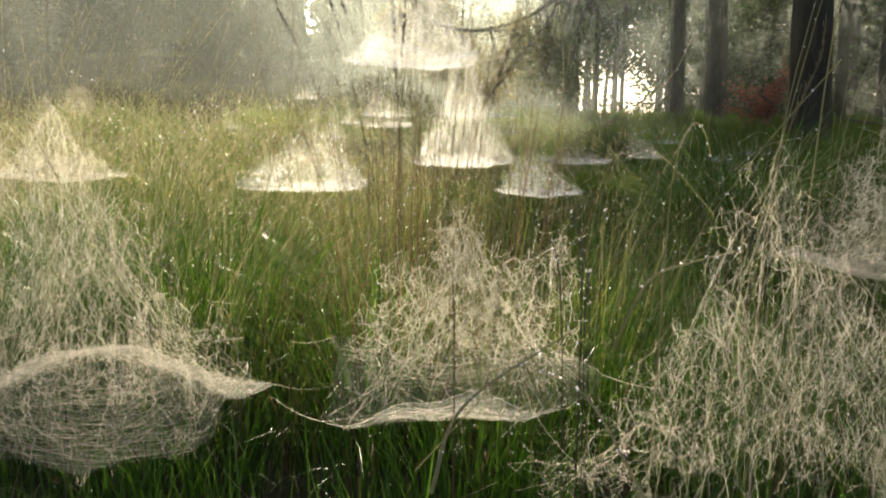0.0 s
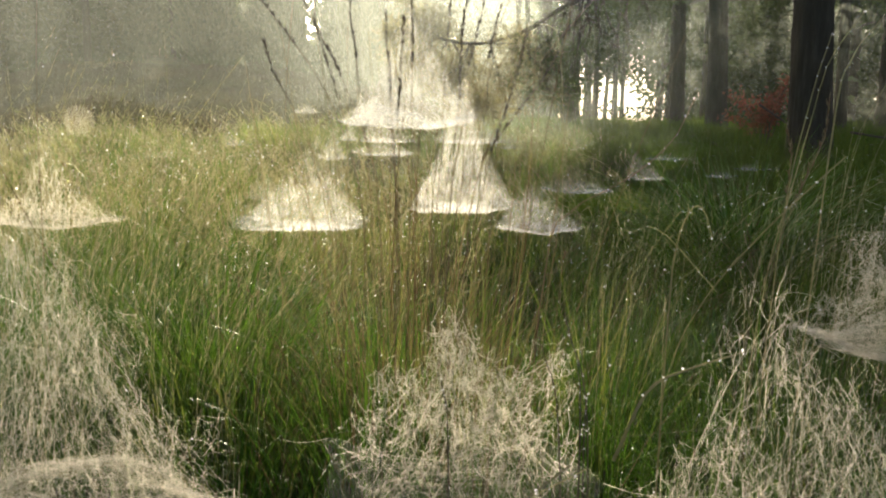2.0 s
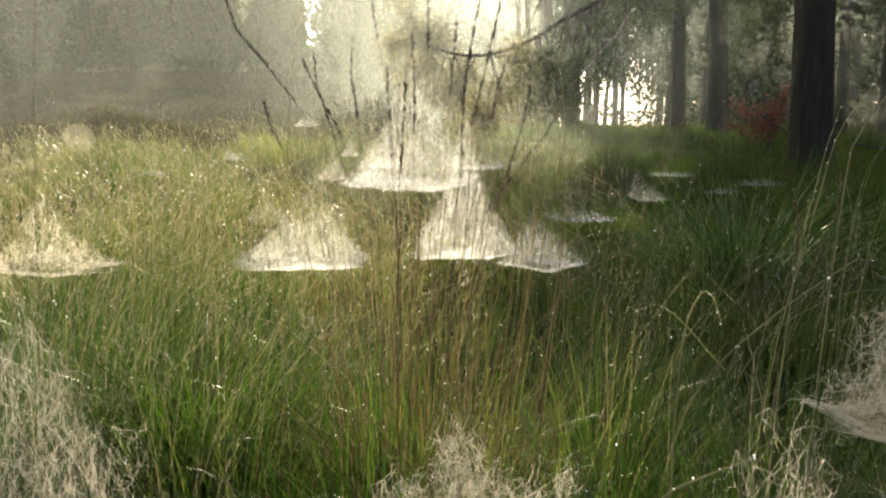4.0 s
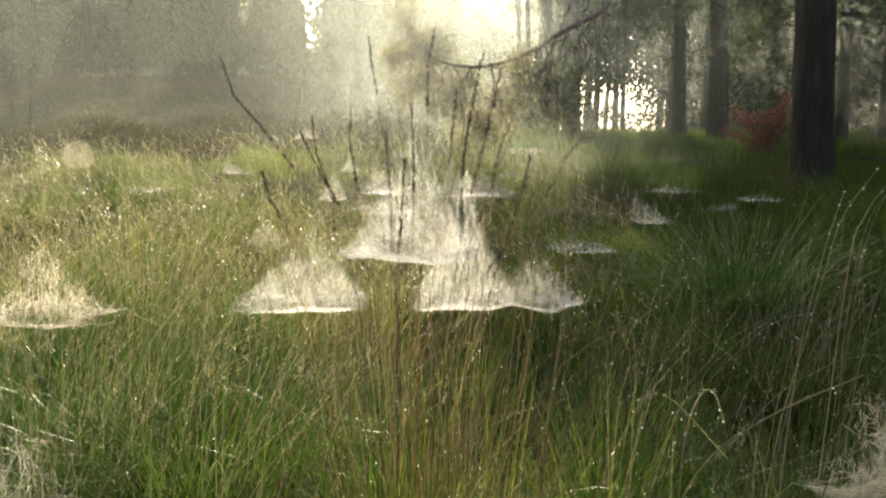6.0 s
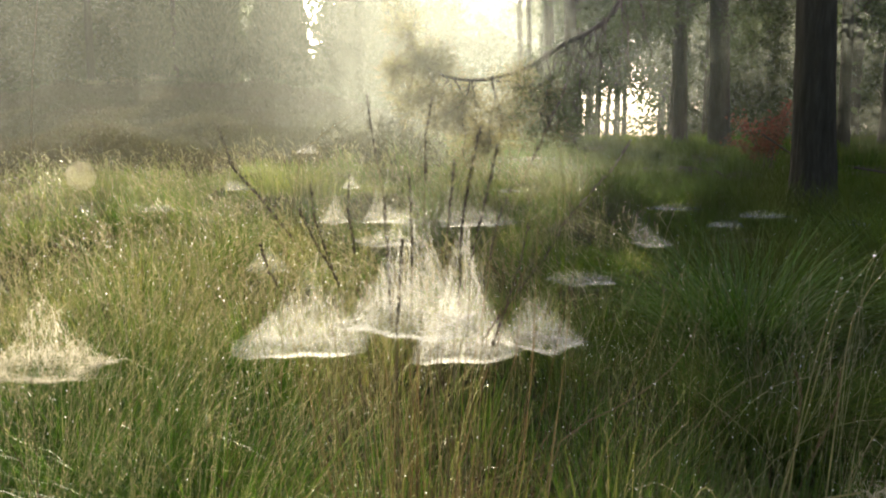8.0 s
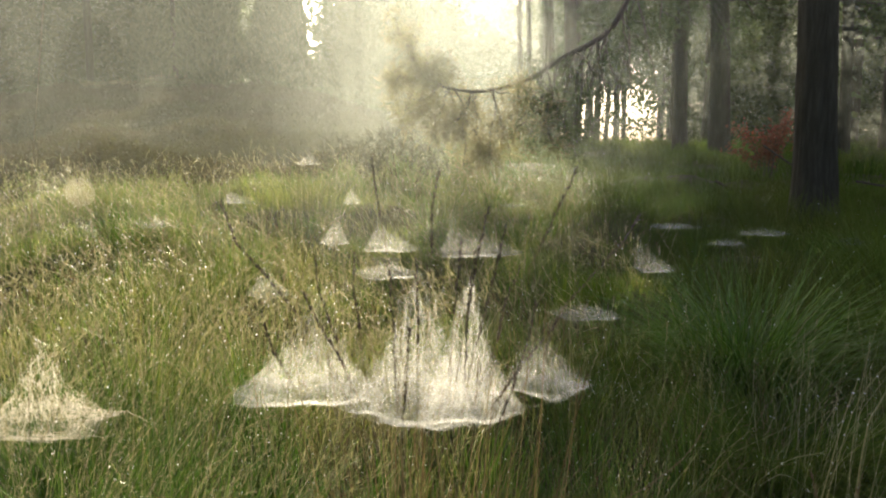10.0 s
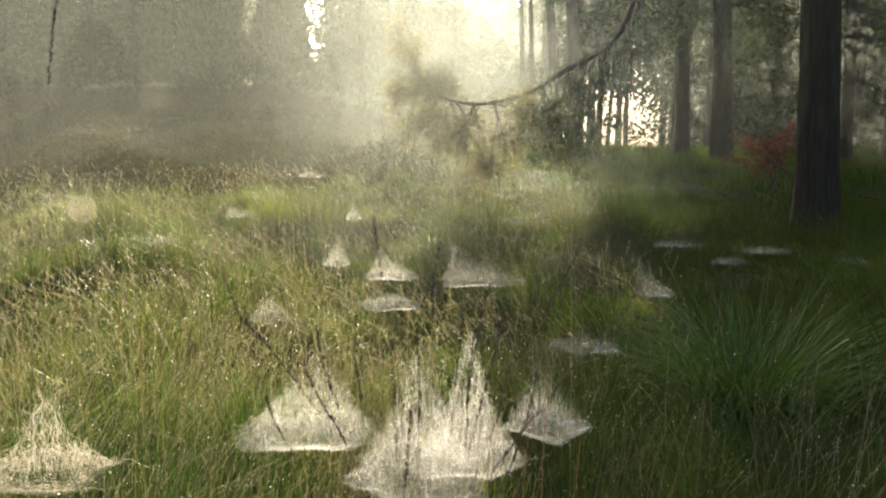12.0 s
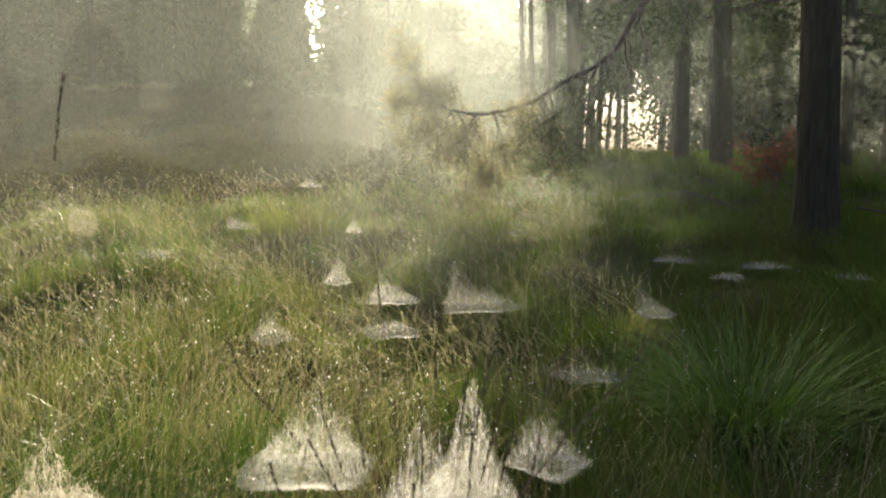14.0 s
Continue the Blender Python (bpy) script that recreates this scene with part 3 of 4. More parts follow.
for x, y, n, h, r in ((-0.42, 1.45, 1500, 0.42, 0.10), (-0.8, 1.7, 1400, 0.42, 0.12), (-1.3, 6.6, 1300, 0.36, 0.24), (-0.75, 1.15, 1100, 0.4, 0.1), (-2.9, 6.4, 1100, 0.34, 0.24)):
    tussock("grass_tussock", "bright green sunlit tussock of wet grass", x, y, int(n * 0.6), h, r, GREEN if y < 3 else MEADOW, 0.0045, 0.8, 0.4)


def rush(name, label, lines, mat, rad):
    """A few single stems, each a part, that stand or lean together."""
    x, y = lines[0][0][0], lines[0][0][1]
    z = float(ground_z(x, y))
    root = tagged(new(name), label, "grass")
    root.matrix_basis = pose(x, y, z)
    for line in lines:
        p = spline(np.array(line) - (x, y, z), 14)
        wide = (rad * np.linspace(1.2, 0.5, 14))[None]
        v, f = joined(ribbons(p[None], wide), ribbons(p[None], wide))
        st = part("stem", mesh_np("stem", v, f), mat, root)
        q = p[rng.integers(3, 14, 16)] + rng.normal(0, rad * 0.5, (16, 3))
        v, f = leaves(q, unit(16), rad * 2.2, rad * 2.0)
        part("dew_drops", mesh_np("dew_drops", v, f), DEW, st, kind="stuff")


rush("rush", "short dark rush stems piercing the web", [[(0.14, 0.575, 0.0), (0.132, 0.58, 0.341), (0.118, 0.59, 0.419)], [(0.15, 0.575, 0.0), (0.153, 0.585, 0.342), (0.136, 0.6, 0.436)],
     [(0.147, 0.58, 0.0), (0.147, 0.585, 0.34), (0.146, 0.6, 0.403)], [(0.155, 0.58, 0.0), (0.15, 0.585, 0.33), (0.154, 0.6, 0.38)], [(0.056, 0.58, 0.0), (0.053, 0.585, 0.329), (0.047, 0.6, 0.388)]], SEED, 0.0007)
rush("fallen_grass", "pale dewy grass stalks sagging beneath the web", [[(0.04, 0.47, 0.26), (0.06, 0.5, 0.306), (0.137, 0.56, 0.342)], [(0.17, 0.47, 0.26), (0.14, 0.5, 0.31), (0.108, 0.54, 0.322)],
     [(0.03, 0.48, 0.27), (0.09, 0.53, 0.318), (0.15, 0.57, 0.335)]], STRAW, 0.0011)
rush("fallen_grass", "pale dewy grass stalk strung between two webs", [[(0.19, 0.67, 0.30), (0.219, 0.68, 0.358), (0.26, 0.70, 0.372), (0.312, 0.72, 0.382)]], STRAW, 0.0013)
rush("arching_grass", "arching flowering grass stalk with dew", [[(0.22, 0.95, 0.0), (0.235, 0.95, 0.42), (0.265, 0.95, 0.464), (0.298, 0.95, 0.464), (0.364, 0.95, 0.395)]], STRAW, 0.0010)
rush("arching_grass", "arching flowering grass stalk with dew", [[(0.42, 1.2, 0.0), (0.45, 1.2, 0.40), (0.50, 1.2, 0.50), (0.56, 1.2, 0.47)]], STRAW, 0.0010)
rush("arching_grass", "long pale grass stalk thick with dew leaning over the web", [[(0.34, 1.2, 0.0), (0.362, 1.12, 0.25), (0.376, 1.03, 0.369), (0.388, 0.88, 0.475), (0.398, 0.74, 0.555)]], STRAW, 0.0013)
rush("arching_grass", "tall pale grass stalks beaded with dew in shade", [[(0.42, 1.05, 0.0), (0.443, 1.01, 0.386), (0.466, 1.0, 0.519), (0.483, 1.0, 0.60), (0.50, 1.0, 0.67), (0.536, 1.0, 0.725)],
     [(0.50, 1.05, 0.0), (0.513, 1.01, 0.572), (0.526, 1.0, 0.671), (0.558, 1.0, 0.719)], [(0.44, 1.02, 0.0), (0.455, 1.0, 0.45), (0.48, 1.0, 0.62), (0.50, 1.0, 0.70)]], STRAW, 0.0010)
rush("arching_grass", "long arching pale grass stalk in shade", [[(0.33, 1.3, 0.0), (0.40, 1.3, 0.307), (0.445, 1.3, 0.368), (0.507, 1.3, 0.439), (0.56, 1.3, 0.483), (0.613, 1.3, 0.496)]], STRAW, 0.0012)
rush("arching_grass", "reddish dry grass stalk leaning beside the webs", [[(0.15, 1.1, 0.0), (0.18, 1.1, 0.40), (0.21, 1.1, 0.475), (0.284, 1.1, 0.519), (0.343, 1.1, 0.57), (0.372, 1.1, 0.629)]], REED, 0.0010)
rush("arching_grass", "hooked grass stalk beaded with dew", [[(0.28, 0.87, 0.0), (0.286, 0.87, 0.379), (0.292, 0.87, 0.461), (0.301, 0.87, 0.49), (0.31, 0.87, 0.501), (0.32, 0.87, 0.493), (0.329, 0.87, 0.467)]], STRAW, 0.0010)
rush("arching_grass", "thin straight grass stalks with dew in shade", [[(0.50 + 0.035 * i, 1.25 + 0.04 * (i % 3), 0.0), (0.52 + 0.036 * i, 1.25 + 0.04 * (i % 3), 0.3), (0.55 + 0.037 * i, 1.25, 0.50 + 0.025 * ((i * 3) % 5))] for i in range(8)], STRAW, 0.0007)
rush("arching_grass", "dark seeding grass stem bowing over the webs", [[(-0.2, 1.15, 0.0), (-0.17, 1.07, 0.6), (-0.14, 1.05, 0.822), (-0.12, 1.05, 0.854), (-0.09, 1.05, 0.878), (-0.057, 1.04, 0.894)]], REED, 0.0005)
rush("arching_grass", "thin pale grass stalk with a bowed tip", [[(0.36, 2.2, 0.0), (0.35, 2.2, 0.6), (0.331, 2.2, 0.85), (0.30, 2.2, 0.90), (0.248, 2.2, 0.903)]], STRAW, 0.0012)
for line in BENT:
    rush("arching_grass", "thin arching grass stalk beaded with dew in shade", [line], STRAW, 0.0008)
n = 70
pts = np.column_stack([rng.normal(-0.045, 0.03, n), rng.uniform(0.5, 0.68, n), np.zeros(n)])
lawn("long_grass", "long bright green grass blades between the webs", GREEN, pts, rng.uniform(0, 6.28, n), 0.44, 0.25, 0.1, 0.0036, 5)
n = 60
pts = np.column_stack([rng.uniform(-0.32, 0.3, n), rng.uniform(0.42, 0.5, n), np.zeros(n)])
lawn("long_grass", "single green grass blades before the webs", GREEN, pts, rng.uniform(0, 6.28, n), 0.33, 0.3, 0.1, 0.0032, 5)


# ---- spider webs ----
def sheet_web(label, c, rx, ry, apexes, n=500, rad=0.0005, sag=0.02, turn=0.0, film=FILM, edge=7, cross=0.5, wob=0.008, sheet=True, curl=0.05, woolly=0, upright=0.7, pinch=0.2, low_crowd=0.62, floor=1.0, veil=None, hairs=0.0, hair=0.03, weave=0.7, hollow=0.1):
    """A hammock web: a sagging sheet drawn out to corner threads, under a tangle of threads that gathers in the apexes."""
    root = tagged(new("sheet_web"), label, "spider web", "webs in the grass")
    # webs with a veil take the silk coloured pale as if sunlit
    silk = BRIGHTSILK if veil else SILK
    c = np.array(c, dtype=float)
    root.matrix_basis = pose(*c)
    ap = np.array(apexes, dtype=float).reshape(-1, 3) - c
    ca, sa = math.cos(radians(turn)), math.sin(radians(turn))
    phase = rng.uniform(0, 6.28)

    def on_sheet(r, a):
        scal = 1 + 0.24 * np.abs(np.cos(a * edge / 2 + phase)) ** 6 - 0.06 + 0.05 * np.sin(2 * a + 3 * phase)
        x, y = rx * r * scal * np.cos(a), ry * r * scal * np.sin(a)
        z = -sag * (1 - r ** 2) + sag * 0.55 * np.sin(a * 3 + phase) * r ** 2 + 0.12 * sag * np.sin(11 * x / rx + phase) * r
        return np.stack([x * ca - y * sa, x * sa + y * ca, z], -1)

    if sheet:
        rr, aa = np.meshgrid(np.linspace(0.02, 1, 12), np.linspace(0, 2 * np.pi, 49)[:-1])
        g = on_sheet(rr, aa).reshape(-1, 3)
        i, j = np.meshgrid(np.arange(48), np.arange(11), indexing="ij")
        q = (i * 12 + j).ravel()
        e = (((i + 1) % 48) * 12 + j).ravel()
        part("sheet", mesh_np("sheet", g, np.stack([q, q + 1, e + 1, e], 1), True), film, root, "fine woven silk sheet")
        a = np.linspace(0, 2 * np.pi, 65)
        rim = on_sheet(np.ones(65), a)
        m = int(n * weave)
        a0 = rng.uniform(0, 6.28, m)
        a1 = a0 + rng.normal(0, 1.6, m)
        s = np.linspace(0, 1, 5)
        r0, r1 = np.sqrt(rng.random(m)), np.sqrt(rng.random(m))
        pts = on_sheet(r0[:, None] * (1 - s) + r1[:, None] * s, a0[:, None] * (1 - s) + a1[:, None] * s)
        pts += rng.normal(0, 0.02, pts.shape) * rx * np.array([1, 1, 0.5])
        v, f = joined(ribbons(rim[None], np.full((1, 65), rad * 1.3)), ribbons(pts, np.full(pts.shape[:2], rad * 0.7)))
        part("sheet_threads", mesh_np("sheet_threads", v, f), silk, root)
    # tangle: a net of short threads between knots that crowd towards the apexes
    k = rng.integers(0, len(ap), n)
    low = on_sheet(np.sqrt(rng.uniform(hollow, 1, n)), rng.uniform(0, 6.28, n))
    u = floor * rng.random(n) ** low_crowd
    top = ap[k] + rng.normal(0, 0.10 if veil else 0.035, (n, 3)) * rx
    pool = top * (1 - u[:, None]) + low * u[:, None]
    pool[:, :2] += (ap[k][:, :2] - pool[:, :2]) * (np.sin(np.pi * u) * pinch)[:, None]
    pool += rng.normal(0, wob, (n, 3))
    pool[:, 2] = np.maximum(pool[:, 2], -sag * 1.1 + 0.002)
    if woolly:
        extra = on_sheet(np.sqrt(rng.random(woolly)), rng.uniform(0, 6.28, woolly))
        extra[:, 2] += rng.normal(0.001, 0.004, woolly)
        pool = np.concatenate([pool, extra])
        n += woolly
    near = np.array([1, 1, upright])
    dist = (((pool[:, None] - pool[None]) * near) ** 2).sum(2)
    order = np.argsort(dist, 1)[:, 1:10]
    pick = np.stack([order[:, 0], order[np.arange(n), rng.integers(1, 5, n)], order[np.arange(n), rng.integers(4, 9, n)]], 1)
    ia, ib = np.repeat(np.arange(n), 3), pick.ravel()
    s = np.linspace(0, 1, 4)[None, :, None]
    net = pool[ia][:, None] * (1 - s) + pool[ib][:, None] * s
    net[:, :, 2] -= 0.06 * np.linalg.norm(pool[ia] - pool[ib], axis=1)[:, None] * np.sin(np.pi * s[:, :, 0])
    net[:, 1:3] += rng.normal(0, curl, (len(net), 2, 3)) * np.linalg.norm(pool[ia] - pool[ib], axis=1)[:, None, None]
    # long threads from the peaks down to the rim
    m = int(n * cross * 0.07)
    k = rng.integers(0, len(ap), m)
    low = on_sheet(np.sqrt(rng.uniform(0.4, 1, m)), rng.uniform(0, 6.28, m))
    s = np.linspace(0, 1, 7)[None, :, None]
    longs = ap[k][:, None] * (1 - s) + low[:, None] * s + rng.normal(0, wob * 0.5, (m, 7, 3))
    longs[:, :, :2] += (ap[k][:, None, :2] - longs[:, :, :2]) * np.sin(np.pi * s) * pinch
    if veil:
        # the veil: a skin of crossing threads from the rim up to the peaks
        aa, tt = np.meshgrid(np.linspace(0, 2 * np.pi, 61)[:-1], np.linspace(0, 1, 14), indexing="ij")
        foot = on_sheet(np.full(60, 0.95), aa[:, 0])
        gap = np.linalg.norm(foot[:, None, :2] - ap[None, :, :2], axis=2)
        wt = np.exp(-gap / (0.3 * rx))
        top_ = (wt[:, :, None] * ap[None]).sum(1) / wt.sum(1)[:, None]
        skin = top_[:, None] + (foot - top_)[:, None] * np.stack([(1 - 0.8 * tt) ** 1.2] * 2 + [1 - 0.8 * tt], 2)
        skin = skin + rng.normal(0, 0.03, skin.shape) * rx * tt[:, :, None] ** 0.5
        i, j = np.meshgrid(np.arange(60), np.arange(13), indexing="ij")
        q, e = (i * 14 + j).ravel(), (((i + 1) % 60) * 14 + j).ravel()
        me = mesh_np("veil", skin.reshape(-1, 3), np.stack([q, q + 1, e + 1, e], 1), True)
        me.attributes.new("thickness", "FLOAT", "POINT").data.foreach_set("value", ((1 - tt) ** 1.3).ravel().astype(np.float32))
        part("veil", me, veil, root, "thin veil of crossing threads")
    if hairs:
        hm = int(n * hairs)
        h0 = pool[rng.integers(0, n, hm)]
        way = unit(hm) * np.array([0.8, 0.8, 1.1])
        s = np.linspace(0, 1, 5)[None, :, None]
        fuzz = h0[:, None] + way[:, None] * s * (hair * rng.uniform(0.4, 1.3, (hm, 1, 1))) + np.cumsum(rng.normal(0, hair * 0.06, (hm, 5, 3)), 1)
        v, f = ribbons(fuzz, np.repeat(rad * rng.uniform(0.5, 1.2, (hm, 1)), 5, 1))
        part("loose_threads", mesh_np("loose_threads", v, f), silk, root, kind="stuff")
    v, f = joined(ribbons(net, np.repeat(rad * rng.uniform(0.5, 1.4, (len(net), 1)), 4, 1)), ribbons(longs, np.full((m, 7), rad * 0.9)))
    part("tangle", mesh_np("tangle", v, f), silk, root, "tangle of dew-laden threads")
    # guy threads from the corners down into the grass
    a = (np.arange(edge) * 2 * np.pi - 2 * phase) / edge
    g0 = on_sheet(np.ones(edge), a)
    g1 = g0 * np.array([1.35, 1.35, 1]) + np.column_stack([rng.normal(0, 0.1, (edge, 2)) * rx, rng.uniform(-0.4, 0.25, edge) * rx])
    s = np.linspace(0, 1, 6)[None, :, None]
    gp = g0[:, None] * (1 - s) + g1[:, None] * s
    gp[:, :, 2] -= 0.03 * rx * np.sin(np.pi * s[:, :, 0])
    v, f = ribbons(gp, np.repeat(rad * 1.6 * np.linspace(1, 0.5, 6)[None], edge, 0))
    part("guy_threads", mesh_np("guy_threads", v, f), silk, root, kind="stuff")
    q = rng.integers(0, len(pool), 60)
    v, f = beads(pool[q], rng.uniform(0.6, 1.4, 60) * rad * 1.6)
    part("dew_drops", mesh_np("dew_drops", v, f), DEW, root, kind="stuff")
    return root


near_label = "large spider web tent beaded with dew over a silk sheet"
sheet_web(near_label, (0.055, 0.675, 0.272), 0.115, 0.10, [(0.053, 0.712, 0.412), (0.05, 0.71, 0.40), (0.07, 0.70, 0.39), (0.138, 0.656, 0.396), (-0.0, 0.70, 0.365), (0.06, 0.71, 0.37), (0.10, 0.68, 0.37)], 1150, 0.00014, 0.03, 0, FILM, 5, 1.2, 0.007, curl=0.10, low_crowd=1.1, pinch=0.12, floor=0.85, hairs=0.3, hair=0.018, weave=0.15, hollow=0.72)
sheet_web("tall spider web tangle of dew-grey threads over drooping grass", (0.29, 0.58, 0.22), 0.17, 0.12, [(0.283, 0.573, 0.452), (0.285, 0.58, 0.44), (0.36, 0.60, 0.36), (0.24, 0.57, 0.36), (0.32, 0.58, 0.38), (0.40, 0.62, 0.34)], 850, 0.00010, 0.02, 0, FILM, 6, 1.6, 0.016, False, curl=0.12, upright=0.5, low_crowd=0.8, hairs=0.6, hair=0.03, hollow=0.4)
sheet_web("broad spider web with a bulging sheet under a tall tangle", (-0.225, 0.60, 0.27), 0.122, 0.10, [(-0.31, 0.70, 0.50), (-0.33, 0.70, 0.47), (-0.24, 0.66, 0.42), (-0.27, 0.68, 0.45), (-0.30, 0.66, 0.40)], 800, 0.00010, -0.03, 0, FILM, 6, 1.6, 0.015, curl=0.12, woolly=500, upright=0.5, low_crowd=0.7, hairs=0.4, hair=0.028, hollow=0.4)
sheet_web("grey spider web tangle hung over a sheet between grass stems", (0.60, 0.95, 0.345), 0.13, 0.09, [(0.565, 0.95, 0.52), (0.62, 0.95, 0.5), (0.53, 0.93, 0.44)], 1100, 0.00017, 0.02, 0, FILM, 6, 0.7, 0.010, curl=0.1, hairs=0.7)
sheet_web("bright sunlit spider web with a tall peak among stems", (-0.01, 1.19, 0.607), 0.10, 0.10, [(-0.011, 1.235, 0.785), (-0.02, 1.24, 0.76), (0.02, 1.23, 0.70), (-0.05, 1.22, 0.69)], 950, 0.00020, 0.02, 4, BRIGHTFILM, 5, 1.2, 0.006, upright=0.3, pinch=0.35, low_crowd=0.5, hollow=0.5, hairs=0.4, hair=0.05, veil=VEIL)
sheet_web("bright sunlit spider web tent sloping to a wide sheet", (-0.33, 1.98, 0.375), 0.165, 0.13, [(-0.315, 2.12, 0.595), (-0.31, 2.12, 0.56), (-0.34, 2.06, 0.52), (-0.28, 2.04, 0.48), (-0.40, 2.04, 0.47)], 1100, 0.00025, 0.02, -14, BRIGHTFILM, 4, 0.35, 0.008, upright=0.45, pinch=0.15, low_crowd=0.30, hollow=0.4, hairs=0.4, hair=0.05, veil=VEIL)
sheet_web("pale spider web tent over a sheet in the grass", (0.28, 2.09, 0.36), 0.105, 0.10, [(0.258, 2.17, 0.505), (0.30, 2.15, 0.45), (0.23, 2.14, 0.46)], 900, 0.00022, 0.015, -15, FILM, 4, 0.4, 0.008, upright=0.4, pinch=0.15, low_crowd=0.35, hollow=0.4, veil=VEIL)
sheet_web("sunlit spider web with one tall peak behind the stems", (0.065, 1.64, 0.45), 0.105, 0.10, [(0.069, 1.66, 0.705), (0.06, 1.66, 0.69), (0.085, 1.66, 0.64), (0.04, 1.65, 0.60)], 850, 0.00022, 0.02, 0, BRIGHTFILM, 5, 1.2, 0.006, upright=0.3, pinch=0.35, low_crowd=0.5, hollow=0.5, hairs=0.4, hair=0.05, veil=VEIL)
sheet_web("pale peaked spider web tent in tall grass", (-0.80, 1.66, 0.405), 0.14, 0.11, [(-0.836, 1.69, 0.565), (-0.83, 1.69, 0.53), (-0.76, 1.67, 0.46)], 560, 0.00022, 0.02, 0, FILM, 5, 0.5, 0.008, upright=0.4, pinch=0.25, low_crowd=0.4)
small = "small sunlit spider web sheet in the grass"
dim = "small grey spider web sheet in shaded grass"

def small_web(lab, x, y, z, rx, ry, apx, nn, fm):
    if lab is dim:
        apx = [(a, b, z + 0.4 * (c - z)) for a, b, c in apx]
    sheet_web(lab, (x, y, z), rx, ry, apx, int(nn * 1.7), 0.00019, 0.012, rng.uniform(-20, 20), fm, 5, 0.8, 0.010, upright=0.4, pinch=0.35, low_crowd=0.5, veil=VEIL)


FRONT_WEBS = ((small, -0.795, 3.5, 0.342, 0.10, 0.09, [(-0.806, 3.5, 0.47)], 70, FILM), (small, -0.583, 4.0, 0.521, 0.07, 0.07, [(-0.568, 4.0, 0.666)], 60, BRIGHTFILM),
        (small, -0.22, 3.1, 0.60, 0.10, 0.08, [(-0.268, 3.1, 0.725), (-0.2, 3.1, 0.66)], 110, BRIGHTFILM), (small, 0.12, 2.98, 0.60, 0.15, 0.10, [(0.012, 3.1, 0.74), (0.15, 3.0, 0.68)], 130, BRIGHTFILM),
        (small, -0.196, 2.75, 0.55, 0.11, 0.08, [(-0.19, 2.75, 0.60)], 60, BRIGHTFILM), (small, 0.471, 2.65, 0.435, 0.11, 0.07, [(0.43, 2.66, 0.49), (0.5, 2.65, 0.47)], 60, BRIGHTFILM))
# most shaded webs use the paler sheet too, its colour offsetting their shade
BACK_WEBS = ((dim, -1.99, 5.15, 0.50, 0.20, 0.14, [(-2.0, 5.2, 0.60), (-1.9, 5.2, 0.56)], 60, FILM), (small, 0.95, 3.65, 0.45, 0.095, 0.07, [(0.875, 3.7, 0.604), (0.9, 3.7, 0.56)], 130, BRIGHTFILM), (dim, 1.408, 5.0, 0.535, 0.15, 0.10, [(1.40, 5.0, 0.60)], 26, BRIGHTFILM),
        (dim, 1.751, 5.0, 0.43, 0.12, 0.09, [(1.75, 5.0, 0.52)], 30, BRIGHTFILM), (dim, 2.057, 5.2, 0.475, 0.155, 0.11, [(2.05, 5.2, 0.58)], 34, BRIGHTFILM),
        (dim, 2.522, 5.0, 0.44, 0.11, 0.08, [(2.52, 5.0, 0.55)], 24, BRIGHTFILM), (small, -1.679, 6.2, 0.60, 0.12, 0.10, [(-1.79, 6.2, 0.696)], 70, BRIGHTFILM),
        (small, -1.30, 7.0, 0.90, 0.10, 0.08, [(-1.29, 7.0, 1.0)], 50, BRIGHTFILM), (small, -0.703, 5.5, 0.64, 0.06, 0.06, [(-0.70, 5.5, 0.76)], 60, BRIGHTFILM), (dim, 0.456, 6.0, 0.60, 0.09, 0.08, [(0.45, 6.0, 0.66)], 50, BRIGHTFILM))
for w in FRONT_WEBS:
    small_web(*w)
for w in BACK_WEBS:
    small_web(*w)


def orb_web(x, y, z, r):
    root = tagged(new("orb_web"), "round orb web with dew hung between grass stalks", "spider web", "webs in the grass")
    root.matrix_basis = pose(x, y, z, 8, 0, 12)
    a = np.arange(26) * 2 * np.pi / 26
    s = np.array([0.04, 1.0, 1.25])
    sp = np.stack([np.cos(a)[:, None] * s * r, 0 * a[:, None] * s, np.sin(a)[:, None] * s * r], 2)
    v, f = tubes(sp, np.full(sp.shape[:2], 0.0005))
    part("radial_threads", mesh_np("radial_threads", v, f), SILK, root)
    t = np.linspace(0, 1, 700)
    w = t * 24 * 2 * np.pi
    q = np.stack([np.cos(w) * r * (0.12 + 0.88 * t), 0 * t, np.sin(w) * r * (0.12 + 0.88 * t)], 1)
    v, f = tubes(q[None], np.full((1, 700), 0.0005))
    part("spiral_thread", mesh_np("spiral_thread", v, f), SILK, root)
    a = np.linspace(0, 2 * np.pi, 41)[:-1]
    ring = np.stack([np.cos(a)[:, None] * [0.05 * r, 0.55 * r, r], np.full((40, 3), 0.001), np.sin(a)[:, None] * [0.05 * r, 0.55 * r, r]], 2)
    i, j = np.meshgrid(np.arange(40), np.arange(2), indexing="ij")
    q, e = (i * 3 + j).ravel(), (((i + 1) % 40) * 3 + j).ravel()
    part("fine_mesh", mesh_np("fine_mesh", ring.reshape(-1, 3), np.stack([q, q + 1, e + 1, e], 1)), ORBFILM, root, "dew film across the finest threads")


orb_web(-2.317, 4.9, 0.727, 0.09)


